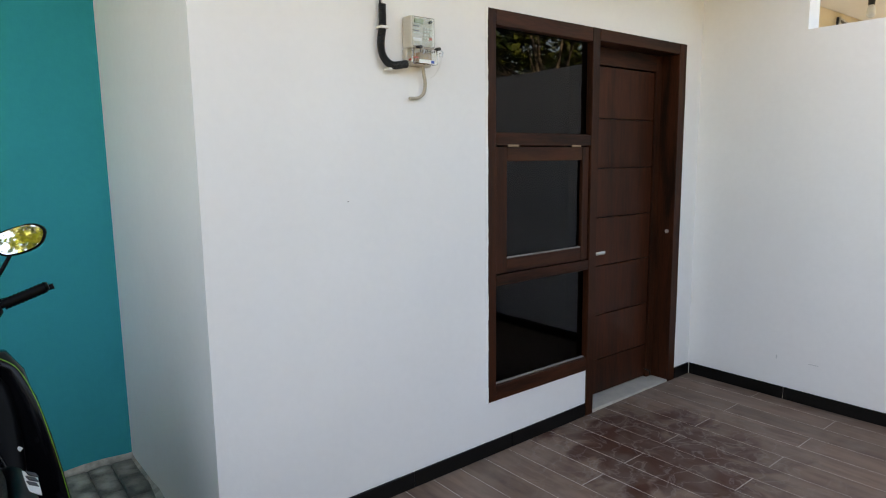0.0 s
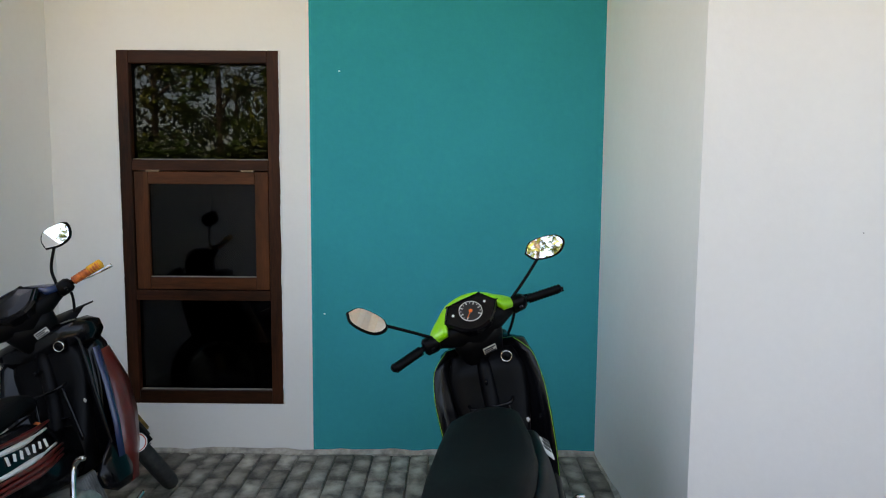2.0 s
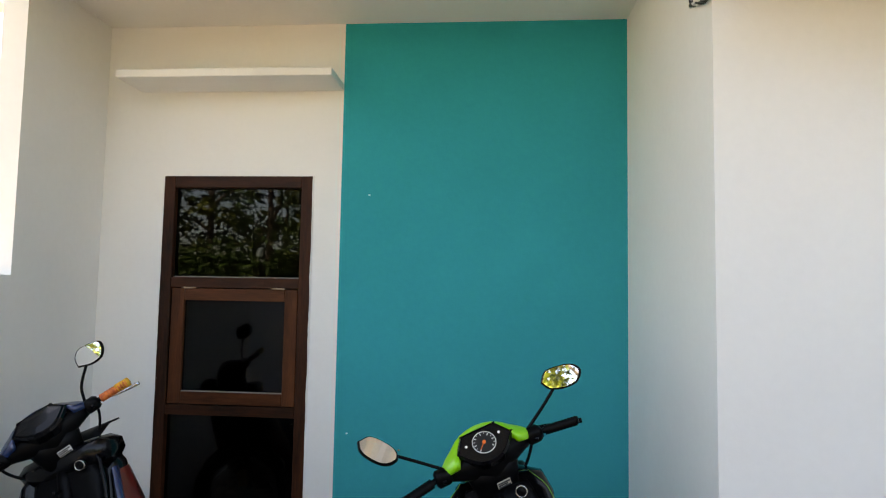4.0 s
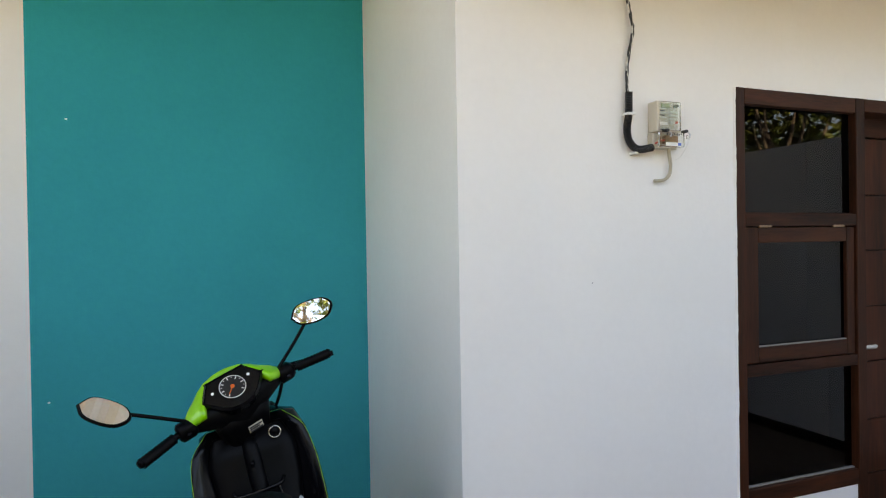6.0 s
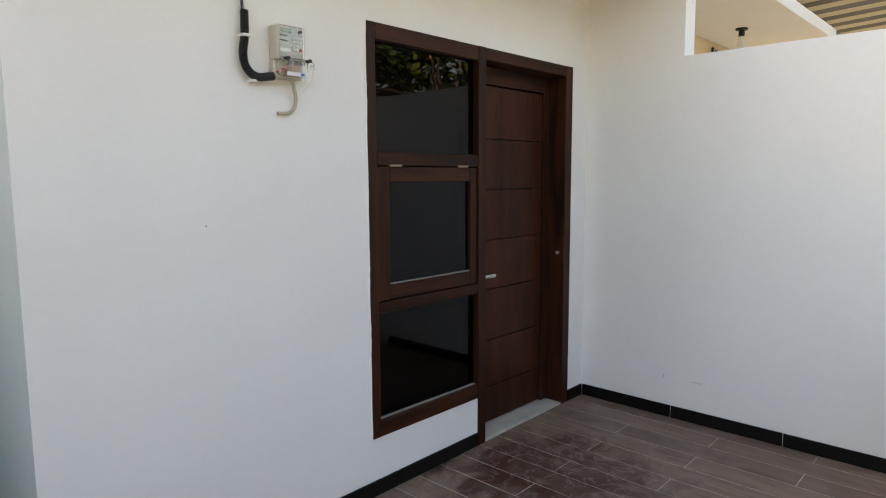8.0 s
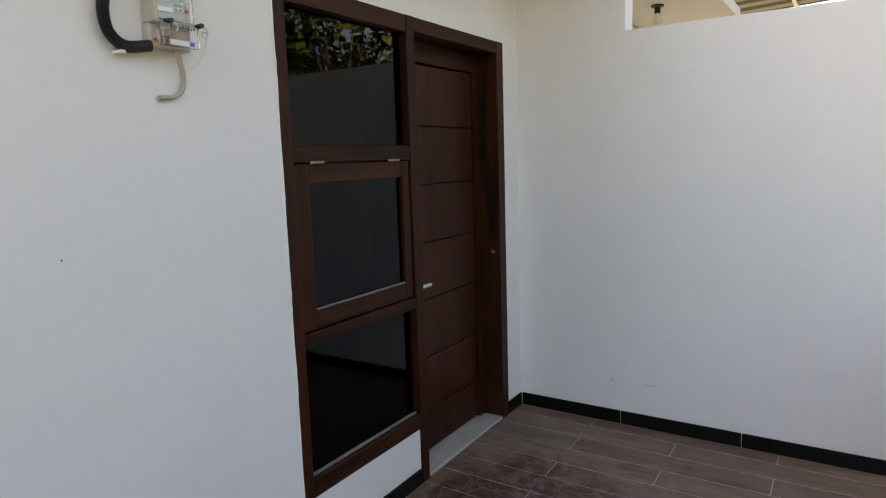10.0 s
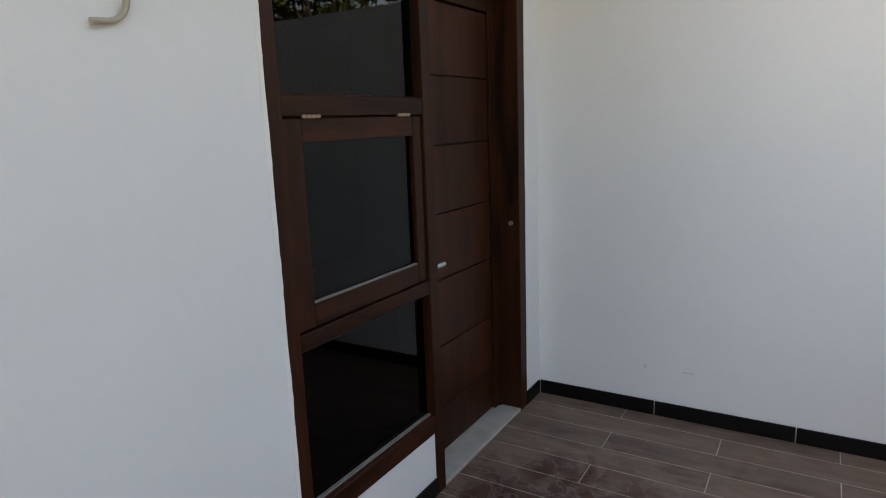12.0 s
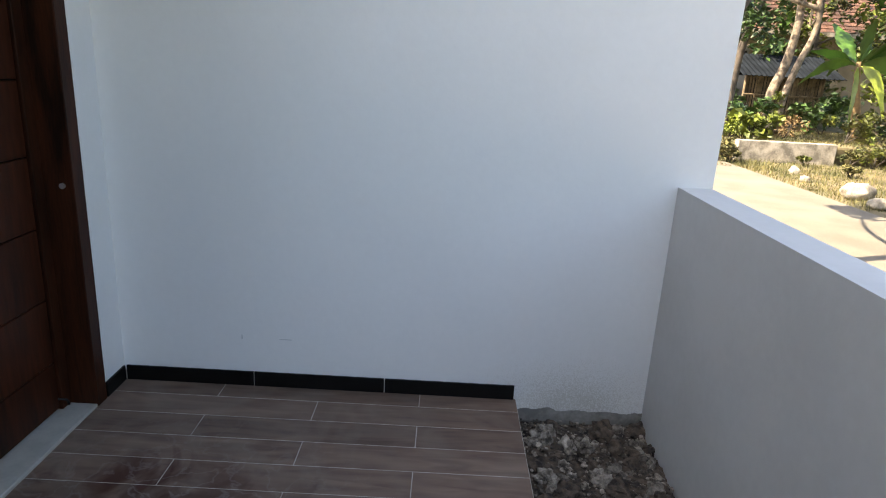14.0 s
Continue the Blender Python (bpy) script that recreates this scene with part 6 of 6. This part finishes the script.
    rm = nt.nodes.new("ShaderNodeMath")
    rm.operation = "MULTIPLY"
    nt.links.new(rim.outputs["Color"], rm.inputs[0])
    nt.links.new(near.outputs["Result"], rm.inputs[1])
    mx2 = nt.nodes.new("ShaderNodeMix")
    mx2.data_type = "RGBA"
    mx2.inputs[7].default_value = (0.34, 0.31, 0.29, 1)
    nt.links.new(rm.outputs[0], mx2.inputs[0])
    nt.links.new(mx.outputs[2], mx2.inputs[6])
    # dust in broad wiped clouds
    n4 = nt.nodes.new("ShaderNodeTexNoise")
    n4.inputs["Scale"].default_value, n4.inputs["Detail"].default_value, n4.inputs["Distortion"].default_value = 2.1, 8, 2.4
    nt.links.new(geo.outputs["Position"], n4.inputs["Vector"])
    du = nt.nodes.new("ShaderNodeMapRange")
    du.inputs["From Min"].default_value, du.inputs["From Max"].default_value = 0.44, 0.70
    du.inputs["To Max"].default_value = 0.30
    nt.links.new(n4.outputs["Fac"], du.inputs["Value"])
    mx3 = nt.nodes.new("ShaderNodeMix")
    mx3.data_type = "RGBA"
    mx3.inputs[7].default_value = (0.25, 0.205, 0.165, 1)
    nt.links.new(du.outputs["Result"], mx3.inputs[0])
    nt.links.new(mx2.outputs[2], mx3.inputs[6])
    nt.links.new(mx3.outputs[2], b.inputs["Base Color"])
    b.inputs["Specular IOR Level"].default_value = 0.3
    ro = nt.nodes.new("ShaderNodeMapRange")
    ro.inputs["To Min"].default_value, ro.inputs["To Max"].default_value = 0.42, 0.6
    nt.links.new(n1.outputs["Fac"], ro.inputs["Value"])
    nt.links.new(ro.outputs["Result"], b.inputs["Roughness"])
    bn = nt.nodes.new("ShaderNodeBump")
    bn.inputs["Strength"].default_value, bn.inputs["Distance"].default_value = 0.2, 0.002
    nt.links.new(n1.outputs["Fac"], bn.inputs["Height"])
    nt.links.new(bn.outputs["Normal"], b.inputs["Normal"])
    return m


M_TILE = tile_material()
floor = empty("floor", "brown wood-look plank tiles with pale grout, stained near the door", "floor", FLOOR_TILT, kind="structure")
part("grout_bed", box(0.0, XR, -1.815, -0.001, -0.012, FZ - 0.0008), M_GROUT, floor)


def shared_piece(cache, key, make, mat, name, parent, m):
    if key not in cache:
        ob = part(name, make(), mat, parent)
        cache[key] = ob.data
    else:
        ob = new(name, cache[key])
        ob.parent = parent
    ob.matrix_basis = m
    return ob


cache = {}
x = 2.945
cols = [(2.945, XR - 0.001)]
while x > 0.0:
    cols.append((max(0.0, x - 0.154), x))
    x -= 0.154
for i, (x0, x1) in enumerate(cols):
    joints = [0.0, 0.468, 1.370, 1.815] if i % 2 == 0 else [0.0, 0.918, 1.815]
    for a, b in zip(joints, joints[1:]):
        w, l = round(x1 - x0 - 0.0036, 4), round(b - a - 0.0036, 4)
        if w < 0.01:
            continue
        shared_piece(cache, (w, l), lambda w=w, l=l: box(0, w, -l, 0, -0.010, 0.0, 0.0008), M_TILE, "floor_tile", floor, pose(x0 + 0.0018, -a - 0.0018, FZ + random.uniform(-0.0004, 0.0004)))

def paver_material(name, piece):
    """Worn concrete block: dark at the rim, pale where it is trodden."""
    m = material(name, (0.185, 0.168, 0.142), 0.9, vary=0.25, scale=11, fine=120, bump=0.7, random_amount=0.45, island=not piece)
    if piece:
        nt = m.node_tree
        b = nt.nodes["Principled BSDF"]
        src = b.inputs["Base Color"].links[0].from_socket
        co, ds, geo, nz = nt.nodes.new("ShaderNodeTexCoord"), nt.nodes.new("ShaderNodeVectorMath"), nt.nodes.new("ShaderNodeNewGeometry"), nt.nodes.new("ShaderNodeTexNoise")
        info, am, mr, mx = nt.nodes.new("ShaderNodeObjectInfo"), nt.nodes.new("ShaderNodeMath"), nt.nodes.new("ShaderNodeMapRange"), nt.nodes.new("ShaderNodeMix")
        ds.operation = "DISTANCE"
        ds.inputs[1].default_value = (0.5, 0.5, 0.9)
        nt.links.new(co.outputs["Generated"], ds.inputs[0])
        nz.inputs["Scale"].default_value, nz.inputs["Detail"].default_value = 16, 4
        nt.links.new(geo.outputs["Position"], nz.inputs["Vector"])
        am.operation = "MULTIPLY_ADD"
        am.inputs[1].default_value = 0.9
        nt.links.new(nz.outputs["Fac"], am.inputs[0])
        nt.links.new(ds.outputs["Value"], am.inputs[2])
        mr.inputs["From Min"].default_value, mr.inputs["From Max"].default_value = 0.95, 0.45
        mr.inputs["To Max"].default_value = 0.85
        nt.links.new(am.outputs[0], mr.inputs["Value"])
        mul = nt.nodes.new("ShaderNodeMath")
        mul.operation = "MULTIPLY"
        nt.links.new(mr.outputs["Result"], mul.inputs[0])
        pw = nt.nodes.new("ShaderNodeMath")
        pw.operation = "POWER"
        pw.inputs[1].default_value = 0.6
        nt.links.new(info.outputs["Random"], pw.inputs[0])
        nt.links.new(pw.outputs[0], mul.inputs[1])
        mx.data_type = "RGBA"
        mx.inputs[7].default_value = (0.64, 0.60, 0.51, 1)
        nt.links.new(mul.outputs[0], mx.inputs[0])
        nt.links.new(src, mx.inputs[6])
        nt.links.new(mx.outputs[2], b.inputs["Base Color"])
    return m


M_PAVER = paver_material("worn_paving_block", True)
paving = empty("pavement", "grey concrete paving blocks in staggered rows", "paving", kind="structure")
PL, PW = 0.205, 0.103
cache2, rest, count = {}, bmesh.new(), 0
x, r = XL + 0.002, 0
while x < -0.02:
    xb = min(x + PW, -0.002)
    y = YT - 0.03 + (PL / 2 if r % 2 else 0)
    while y > -2.72:
        ya, yb = max(y - PL, -2.74), min(y, YT - 0.03)
        l, w = round(yb - ya - 0.006, 3), round(xb - x - 0.006, 3)
        if l > 0.02 and w > 0.015:
            h = random.uniform(-0.004, 0.003)
            if yb > -0.02:
                shared_piece(cache2, (l, w), lambda l=l, w=w: box(0, w, -l, 0, -0.05, 0.0, 0.006), M_PAVER, "paving_block", paving, pose(x + 0.003, yb - 0.003, ZP + h, random.uniform(-0.8, 0.8), random.uniform(-0.8, 0.8), random.uniform(-0.6, 0.6)))
            else:
                box(x + 0.003, xb - 0.003, ya + 0.003, yb - 0.003, ZP - 0.05 + h, ZP + h, bm=rest)
        y -= PL
    x += PW
    r += 1
M_PAVER2 = paver_material("worn_paving_block_field", False)
part("paving_blocks", rest, M_PAVER2, paving, kind="stuff")
